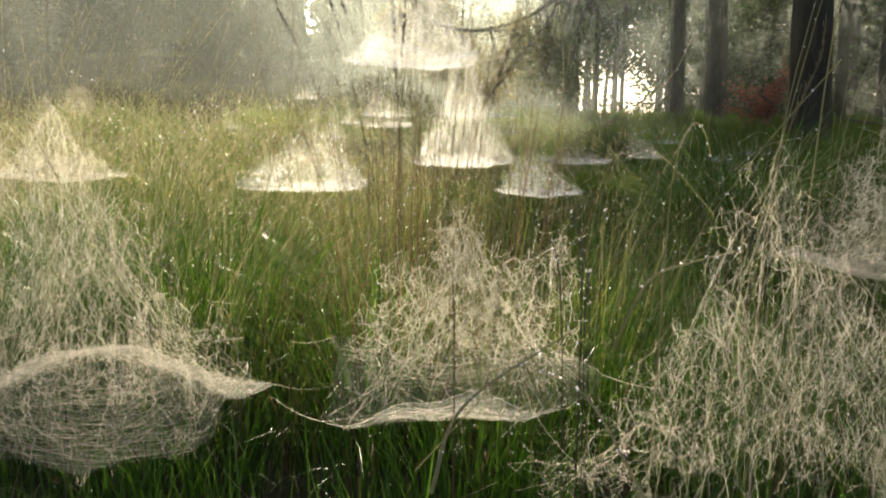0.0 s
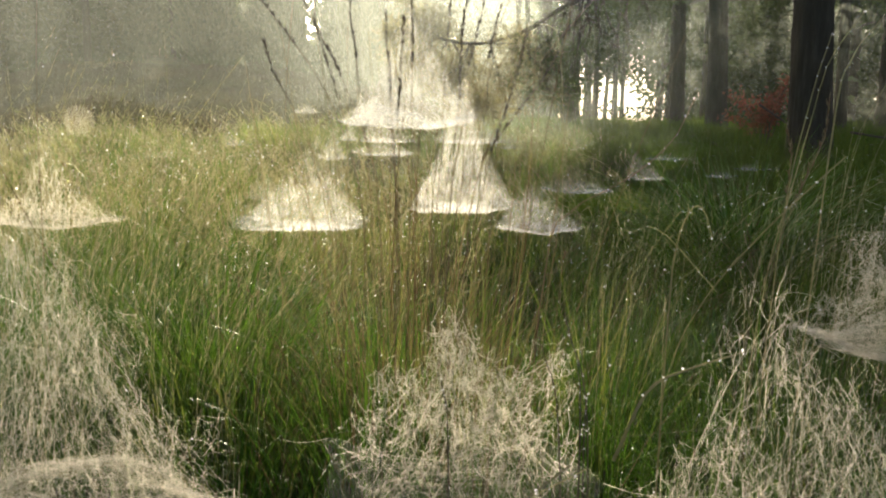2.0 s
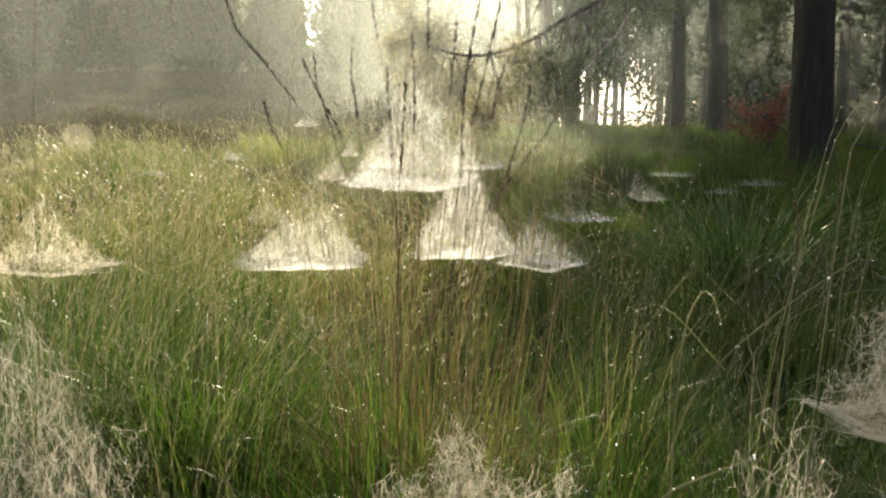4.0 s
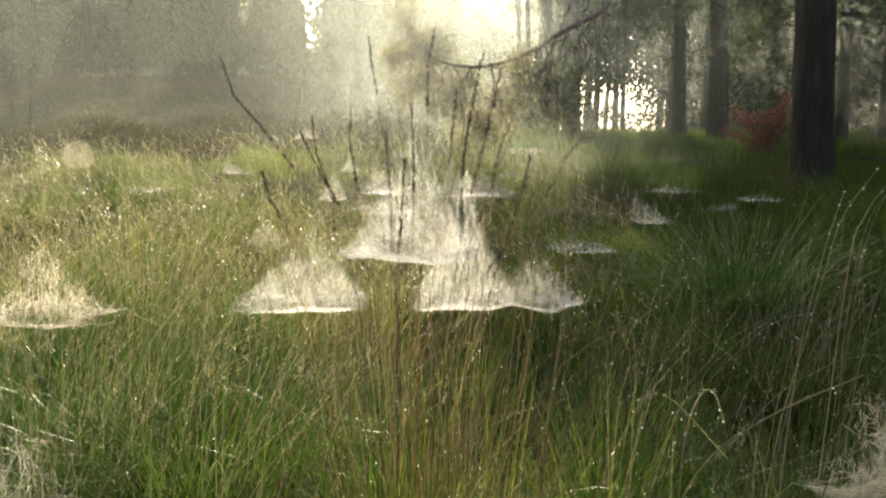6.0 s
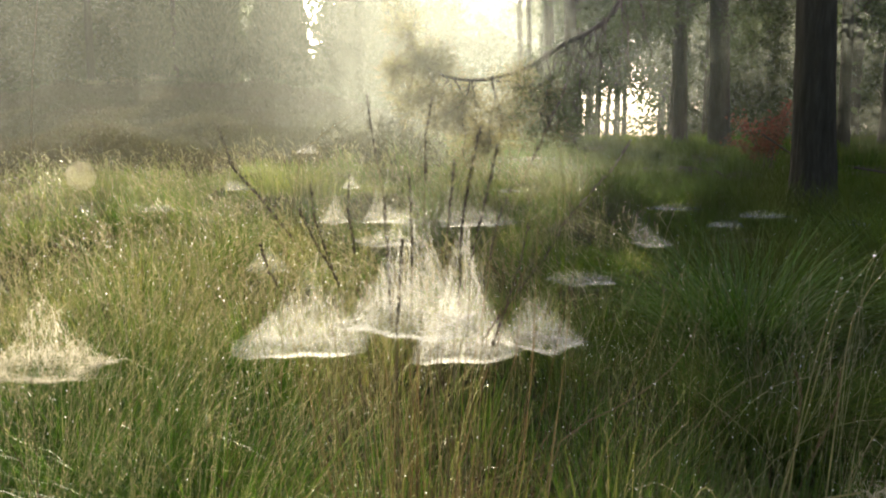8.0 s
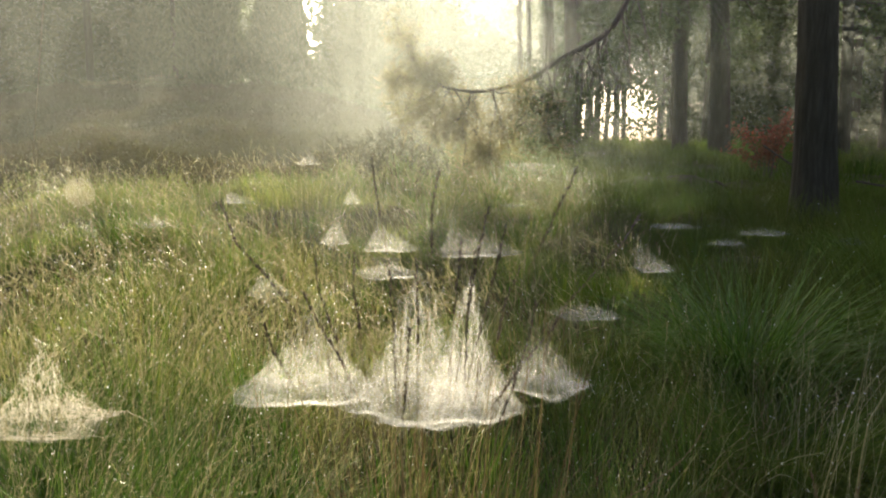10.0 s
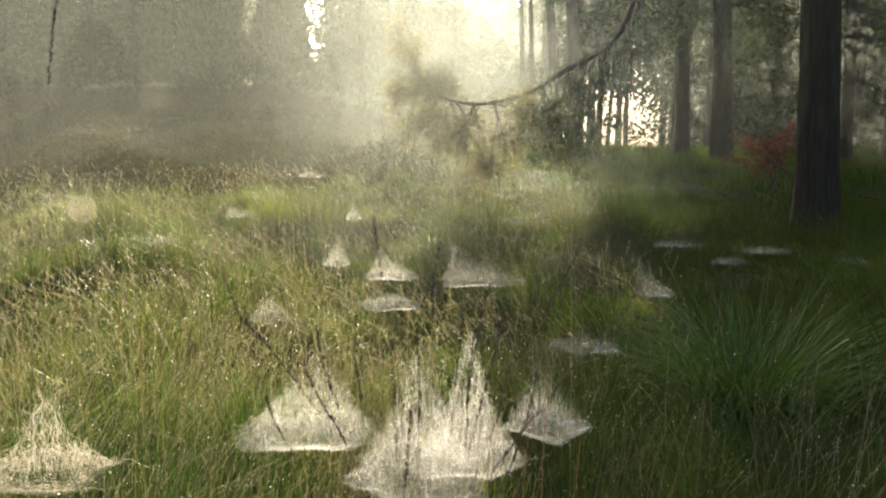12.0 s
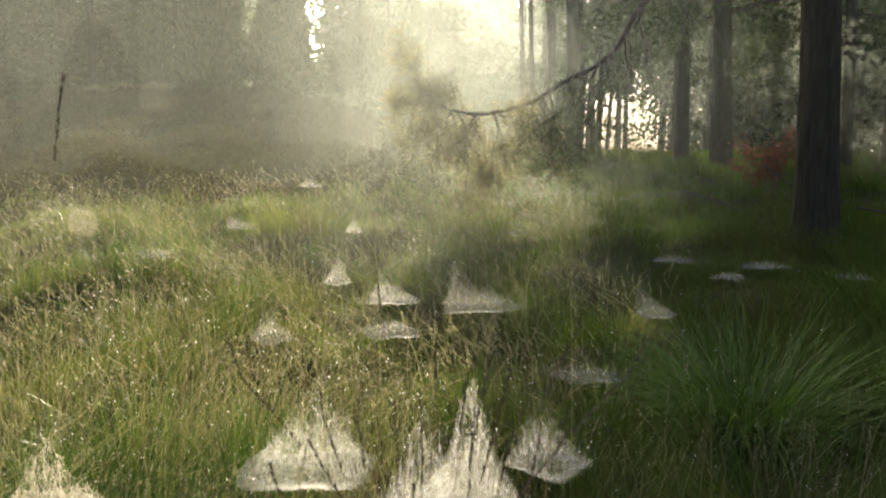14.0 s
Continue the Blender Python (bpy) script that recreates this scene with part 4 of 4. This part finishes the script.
# ---- trees ----
def trunk_mesh(h, r0, r1, lean=(0, 0), sides=20, levels=30, rough=0.04, flare=0.35):
    z = np.linspace(-0.3, h, levels)
    v = []
    for zz in z:
        t = max(zz, 0) / h
        rad = r0 * (1 - t) + r1 * t + r0 * flare * math.exp(-max(zz, 0) / 0.35)
        for j in range(sides):
            a = j * 2 * math.pi / sides
            k = 1 + rough * (0.6 * noise.noise((math.cos(a) * 4, math.sin(a) * 4, zz * 1.1)) + 0.9 - 1.8 * abs(noise.noise((math.cos(a) * 6.5, math.sin(a) * 6.5, zz * 1.6))) + 0.5 * noise.noise((math.cos(a) * 16, math.sin(a) * 16, zz * 5)))
            v.append((lean[0] * zz + rad * k * math.cos(a) + 0.05 * math.sin(zz * 0.6), lean[1] * zz + rad * k * math.sin(a), zz))
    f = [(i * sides + j, i * sides + (j + 1) % sides, (i + 1) * sides + (j + 1) % sides, (i + 1) * sides + j) for i in range(levels - 1) for j in range(sides)]
    return mesh_np("trunk", np.array(v), np.array(f), True)


def tufts(c, n, size, needle, width, aim=(0, 0, 0)):
    """Tufts of needles round the points c."""
    base = np.repeat(c, n, 0) + rng.normal(0, size, (len(c) * n, 3))
    d = base - np.repeat(c, n, 0) + np.array(aim)
    d += unit(len(d)) * size * 0.7
    d /= np.linalg.norm(d, axis=1, keepdims=True) + 1e-9
    return flakes(base, d, needle * rng.uniform(0.6, 1.2, len(base)), width)


def pine(label, x, y, h, r, lean=(0, 0), crown=0.35, limbs=16, reach=2.6, dens=26, rough=0.04, sides=20, levels=30, needle=0.16, width=0.028, low=1.0, thick=1.0):
    root = tagged(new("pine_tree"), label, "tree", "pines of the wood")
    root.matrix_basis = pose(x, y, float(ground_z(x, y)))
    part("trunk", trunk_mesh(h, r, r * 0.35, lean, sides, levels, rough), BARK, root)
    ends = []
    own = np.random.default_rng(int(x * 100 + y * 1000))
    for i in range(limbs):
        z = h * (crown + (0.97 - crown) * ((i + own.random()) / limbs) ** low)
        a = i * 2.4 + own.normal(0, 0.3)
        ln = reach * (1.05 - 0.65 * (z / h - crown) / (1 - crown)) * own.uniform(0.7, 1.15)
        p0 = np.array([lean[0] * z, lean[1] * z, z])
        d = np.array([math.cos(a), math.sin(a), 0])
        p = spline([p0, p0 + d * ln * 0.5 + [0, 0, 0.1 * ln], p0 + d * ln + [0, 0, own.uniform(-0.25, 0.1) * ln]], 9)
        paths, rads = [p], [np.linspace(0.05, 0.012, 9) * (r / 0.2)]
        for k in range(7):
            u = own.integers(3, 9)
            q0 = p[u]
            dv = d * 0.6 + own.normal(0, 0.7, 3) * np.array([1, 1, 0.5])
            q = np.linspace(0, 1, 9)[:, None] * dv * ln * 0.3 + q0 + np.linspace(0, 1, 9)[:, None] ** 2 * np.array([0, 0, -0.08 * ln])
            paths.append(q)
            rads.append(np.linspace(0.014, 0.005, 9))
            ends.append(q[3:])
        ends.append(p[5:])
        v, f = tubes(np.array(paths), np.array(rads), 5)
        part("limb", mesh_np("limb", v, f, True), TWIG, root)
    e = np.concatenate(ends)
    e = e + own.normal(0, 0.12, e.shape)
    # needles above the view can be thickened to cast shade on the grass
    high = e[:, 2] > max(5.4, h * crown + 1.0)
    v, f = joined(tufts(e[~high], dens, 0.13, needle, width), tufts(e[high], int(dens * thick), 0.16, needle, width))
    part("crown", mesh_np("crown", v, f), NEEDLE, root, "dark needle foliage")
    return root


main_pine = pine("stout old pine with furrowed dark bark", 3.29, 7.2, 13, 0.17, (-0.06, 0.0), 0.42, 16, 2.8, 26, 0.10, 56, 110)
pine("tall pine trunk in the shaded wood", 5.12, 18.0, 15, 0.15, (-0.045, 0), 0.2, 34, 3.2, 22, needle=0.2, width=0.045, thick=3.2)
pine("tall pine trunk beside a rust-red shrub", 5.36, 16.0, 15, 0.20, (-0.055, 0), 0.21, 34, 3.2, 22, needle=0.2, width=0.045, thick=3.2)
# next two: unseen crowns, reach and density set to shade the right meadow
pine("slim pine trunk in the mist, unseen crown thickened for shade", 2.50, 17.0, 15, 0.145, (-0.05, 0), 0.40, 50, 2.15, 90, needle=0.2, width=0.05, low=1.7)
pine("slim pine trunk in the mist, unseen crown thickened for shade", 2.85, 18.6, 15, 0.10, (-0.02, 0), 0.42, 40, 2.3, 90, needle=0.2, width=0.05)
pine("shaded pine trunk at the edge of the wood", 7.6, 15.5, 14, 0.11, (-0.04, 0), 0.24, 24, 2.6, 22, needle=0.2, width=0.045)
pine("shaded pine at the edge of the wood", 9.3, 17.0, 15, 0.18, (-0.03, 0), 0.18, 32, 3.0, 22, needle=0.2, width=0.045, thick=3.2)
pine("thin far pine trunk against the light", 2.6, 33, 14, 0.13, (-0.01, 0), 0.45, 14, 2.0)
# dense crown above the view, shaped to shade the grass on the right
pine("slim pine trunk in the mist, unseen crown thickened for shade", 2.75, 24, 17, 0.11, (-0.02, 0), 0.52, 54, 2.8, 80, needle=0.2, width=0.05, low=1.7)
pine("tall far pine in the misty wood", 6.2, 35, 15, 0.15, (0, 0), 0.4, 16, 2.4)
pine("thin far pine trunk against the light", 2.95, 32, 18, 0.11, (-0.02, 0), 0.4, 16, 2.6)
pine("thin far pine trunk against the light", 3.6, 30, 15, 0.12, (-0.02, 0), 0.4, 16, 2.4)
pine("far pine in the misty wood", 7.4, 27, 16, 0.16, (0, 0), 0.24, 18)
pine("far pine in the misty wood", 9.8, 31, 17, 0.18, (0, 0), 0.22, 18)
pine("far pine in the misty wood", 13.0, 26, 16, 0.2, (0, 0), 0.2, 18)
pine("misty pine behind the bank", -18.0, 38, 14, 0.2, (0, 0), 0.5, 18)
pine("misty pine behind the bank", -21.0, 35, 13, 0.2, (0, 0), 0.42, 18)


# the low branch that hangs from the stout pine into the light
def low_branch(root):
    o = np.array(root.matrix_basis.translation)
    line = spline([(3.25, 7.2, 3.35), (2.4, 7.25, 3.05), (1.70, 7.3, 2.60), (1.41, 7.3, 2.12), (0.99, 7.3, 1.87), (0.64, 7.4, 1.67), (0.22, 7.5, 1.58), (-0.16, 7.6, 1.66), (-0.36, 7.7, 1.86), (-0.46, 7.8, 2.06)], 60) - o
    v, f = tubes(line[None], np.linspace(0.034, 0.006, 60)[None], 8)
    br = part("low_branch", mesh_np("low_branch", v, f, True), TWIG, root, "long drooping branch with sparse needle tufts")
    paths, rads, ends, pale = [], [], [], []
    for i in range(72):
        u = int(rng.integers(*((10, 26), (20, 36), (30, 47), (46, 60))[i % 4]))
        p0 = line[u]
        if u < 24:
            dv = np.array([rng.normal(0, 0.22), rng.normal(0, 0.25), -rng.uniform(0.35, 0.95)])
        elif u < 46:
            dv = np.array([rng.normal(0, 0.18), rng.normal(0, 0.25), -rng.uniform(0.2, 0.8)])
        else:
            dv = np.array([rng.normal(-0.05, 0.17), rng.normal(0, 0.15), rng.normal(-0.06, 0.2)])
        s = np.linspace(0, 1, 9)[:, None]
        q = p0 + dv * s + np.cumsum(rng.normal(0, 0.018, (9, 3)), 0)
        paths.append(q)
        rads.append(np.linspace(0.008, 0.003, 9))
        for k in range(3 if u < 46 else 1):
            w = q[int(rng.integers(3, 9))]
            e = w + rng.normal(0, 0.09, 3) + [0, 0, -0.04]
            paths.append(w + (e - w) * s)
            rads.append(np.linspace(0.004, 0.002, 9))
            (pale if u > 32 else ends).append(e)
        (pale if u > 32 else ends).append(q[-1])
    v, f = tubes(np.array(paths), np.array(rads), 4)
    part("twig_growth", mesh_np("twig_growth", v, f), TWIG, br, kind="stuff")
    v, f = tufts(np.array(ends), 46, 0.042, 0.075, 0.0075)
    part("needle_foliage", mesh_np("needle_foliage", v, f), NEEDLE, br, kind="stuff")
    v, f = tufts(np.array(pale), 150, 0.05, 0.075, 0.008)
    part("needle_foliage", mesh_np("needle_foliage", v, f), DRYTIP, br, "pale brown-green needle tufts", kind="stuff")


low_branch(main_pine)


def juniper(label, x, y, h, r, n=15000):
    """A columnar juniper: crowded upright sprays in an uneven column."""
    root = tagged(new("juniper"), label, "tree", "junipers on the bank")
    root.matrix_basis = pose(x, y, float(ground_z(x, y)))
    part("trunk", trunk_mesh(h * 0.8, 0.12, 0.03, (0, 0), 8, 10), BARK, root)
    t = rng.random(n) ** 0.9
    a = rng.uniform(0, 6.28, n)
    prof = r * np.clip(np.minimum(1, 0.35 + 3.2 * t), 0, 1) * np.clip(1 - t, 0, 1) ** 0.33 * (1 + 0.13 * np.sin(a * 3 + t * 9) + 0.1 * np.sin(a * 5 - t * 21))
    rr = prof * np.sqrt(rng.uniform(0.35, 1, n))
    c = np.stack([rr * np.cos(a), rr * np.sin(a), 0.15 + t * h], 1)
    d = np.stack([np.cos(a) * 0.45, np.sin(a) * 0.45, np.ones(n)], 1) + rng.normal(0, 0.35, (n, 3))
    d /= np.linalg.norm(d, axis=1, keepdims=True)
    v, f = leaves(c, d, rng.uniform(0.15, 0.4, n), 0.1)
    part("foliage", mesh_np("foliage", v, f), JUNIPER, root)
    return root


jl = "dark columnar juniper veiled in mist"
juniper(jl, -11.0, 35, 6.6, 1.6)
juniper(jl, -8.2, 36, 5.6, 1.6)
juniper("slender juniper against the sun", -1.9, 30, 5.6, 0.55, 6000)
juniper(jl, -4.6, 38, 4.6, 1.9)
juniper(jl, -14.6, 37, 4.2, 1.1, 7000)
juniper(jl, -0.4, 40, 4.0, 2.0)
juniper(jl, 2.0, 41, 3.6, 1.8)


def far_woods():
    """The wood behind the clearing: many leafy sprays with gaps between the trees."""
    cs = []
    for i in range(112):
        x = -46 + i * 0.85 + rng.normal(0, 0.5)
        y = rng.uniform(46, 64)
        right = x > 1.1 - y * 0.052
        top = 13.5 if right else (13.5 if x < -8.5 else 11.5)
        if -11.0 < x * 50 / y < -7.4:
            top = 6.5
        top *= rng.uniform(0.85, 1.08)
        for k in range((190 if abs(x) < 7 else 120) if right else (190 if x > -4 else 160)):
            z = (6.5 + (top - 6.5) * rng.random()) if right and rng.random() < 0.6 else 1.0 + (min(top, 6.5 if right else 99) - 1.0) * rng.random() ** 0.9
            if right and 8.6 < x * 55 / y < 14.8 and z < 4.6 and rng.random() < 0.95:
                continue
            cs.append((x + rng.normal(0, 1.1), y + rng.normal(0, 1.2), z + 1.2))
    for i in range(30):
        x, y, top = rng.uniform(10.5, 30), rng.uniform(26, 42), rng.uniform(11, 16)
        for k in range(64):
            cs.append((x + rng.normal(0, 1.2), y + rng.normal(0, 1.2), 2.0 + (top - 2) * rng.random()))
    cs = np.array(cs)
    m = 20
    p = np.repeat(cs, m, 0) + rng.normal(0, 0.42, (len(cs) * m, 3))
    big = np.where(p[:, 0] < -2.5, 1.6, 1.0)
    v, f = leaves(p, unit(len(p)), big * rng.uniform(0.2, 0.5, len(p)), big * 0.2)
    tagged(part("far_woods", mesh_np("far_woods", v, f), WOODS), "misty wood of leafy trees behind the clearing", "forest", kind="stuff")
    k = 56
    x = np.append(rng.uniform(-35, 40, 46), np.linspace(6.9, 12.8, 10) + rng.normal(0, 0.3, 10))
    y = np.append(rng.uniform(40, 60, 46), rng.uniform(42, 50, 10))
    s = np.linspace(0, 1, 5)
    p = np.zeros((k, 5, 3))
    p[:, :, 0] = x[:, None] + rng.normal(0, 0.3, (k, 1)) * s
    p[:, :, 1] = y[:, None]
    p[:, :, 2] = ground_z(x, y)[:, None] - 0.2 + s * rng.uniform(8, 14, (k, 1))
    v, f = tubes(p, np.repeat(np.linspace(0.17, 0.06, 5)[None], k, 0), 7)
    tagged(part("far_trunks", mesh_np("far_trunks", v, f, True), BARK), "thin dark trunks deep in the misty wood", "forest", kind="stuff")


far_woods()


def shrub(x, y):
    root = tagged(new("shrub"), "rust-red leafy shrub beside the pines", "shrub")
    z0 = float(ground_z(x, y))
    root.matrix_basis = pose(x, y, z0)
    ends = []
    for i in range(18):
        a = i * 2.4 + rng.uniform(0, 0.5)
        tip = np.array([math.cos(a) * rng.uniform(0.2, 0.62), math.sin(a) * 0.35, rng.uniform(0.45, 1.0)])
        p = spline([(0.05 * math.cos(a), 0, -0.05), tip * [0.4, 0.4, 0.6], tip], 8)
        v, f = tubes(p[None], np.linspace(0.008, 0.002, 8)[None], 4)
        part("branch", mesh_np("branch", v, f), TWIG, root)
        ends.append(p[3:])
    e = np.repeat(np.concatenate(ends), 15, 0)
    e = e + rng.normal(0, 0.05, e.shape)
    v, f = leaves(e, unit(len(e)), rng.uniform(0.03, 0.065, len(e)), 0.03)
    part("foliage", mesh_np("foliage", v, f), RUST, root)


shrub(4.36, 11.0)


def stick(label, pts, r):
    v, f = tubes(spline(pts, 14)[None], np.linspace(r, r * 0.4, 14)[None], 6)
    tagged(part("stick", mesh_np("stick", v, f, True), TWIG), label, "stick")


stick("dead branch lying against the pine's foot", [(3.35, 8.6, 1.12), (3.6, 8.4, 0.9), (3.85, 8.2, 0.7)], 0.012)
stick("short dead stick in the grass", [(3.05, 9.2, 0.72), (3.2, 9.2, 0.64), (3.4, 9.2, 0.53)], 0.018)
stick("dead branch lying in the shade", [(3.5, 6.9, 0.78), (3.9, 6.8, 0.72), (4.4, 6.8, 0.74)], 0.012)

# ---- dew ----
allp = np.concatenate(tips)
allp = allp[rng.choice(len(allp), min(len(allp), 10000), replace=False)]
allp = allp - np.array([0, 0, 1]) * rng.uniform(0, 0.2, (len(allp), 1)) ** 1.5
r = rng.uniform(0.0007, 0.0017, len(allp)) * np.clip(allp[:, 1] / 1.6, 0.8, 2.0)
v, f = leaves(allp, unit(len(allp)) * 0.4 + np.array([0, 0, -0.9]), r * 2.2, r * 2.0)
tagged(part("dew_drops", mesh_np("dew_drops", v, f), DEW), "sparkling dew drops hanging on the grass", "dew", kind="stuff")


# ---- mist ----
MISTS = []


def mist_bank(y0, x0, x1, top, thick):
    """A drifting layer of mist, billowing, thinning out to nothing at its edges; sun glow is built into its thickness.
    """
    nx, nz = 60, 26
    x, q = np.meshgrid(np.linspace(x0, x1, nx), np.linspace(0, 1, nz))
    y = y0 + 0.7 * np.sin(x * 0.5 + y0) + 0.5 * np.sin(x * 1.1 + q * 4)
    z = ground_z(x, y) - 0.1 + q * top
    i = (np.arange(nz - 1)[:, None] * nx + np.arange(nx - 1)).ravel()
    me = mesh_np("mist_bank", np.stack([x, y, z], 2).reshape(-1, 3), np.stack([i, i + 1, i + 1 + nx, i + nx], 1), True)
    u = (x - x0) / (x1 - x0)
    # thickened on the sun's bearing to imitate its glow, and rightwards to lighten the wood
    fade_and_glow = smooth01(0, 0.15, u) * smooth01(1, 0.75, u) * smooth01(0, 0.06 if x0 < -5 else 0.4, q) * smooth01(1, 0.6, q) * (0.29 + 0.5 * smooth01(-0.33, -0.10, x / y) + 1.0 * smooth01(0.12, 0.3, x / y) * (x1 > 10) + 0.6 * np.exp(-((x / y + 0.03) / 0.13) ** 2))
    me.attributes.new("thickness", "FLOAT", "POINT").data.foreach_set("value", (thick * fade_and_glow).ravel().astype(np.float32))
    MISTS.append(tagged(part("mist_bank", me, MIST), "thin pale morning mist drifting before the wood", "mist", kind="stuff"))


# nearest layer added to brighten the middle of the meadow
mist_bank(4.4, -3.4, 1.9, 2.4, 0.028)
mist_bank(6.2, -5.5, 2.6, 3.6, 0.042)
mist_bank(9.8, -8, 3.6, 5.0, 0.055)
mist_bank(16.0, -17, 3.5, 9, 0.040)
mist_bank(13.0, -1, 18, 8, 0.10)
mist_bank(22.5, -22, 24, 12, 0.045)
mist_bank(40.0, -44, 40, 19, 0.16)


def motions():
    """The mist drifts slowly sideways."""
    for i, ob in enumerate(MISTS):
        walk(ob, [(0, pose(0, 0, 0)), (7, pose(0.06 * (i % 3), 0, 0)), (14, pose(0.13 * (i % 3), 0, 0))])


motions()
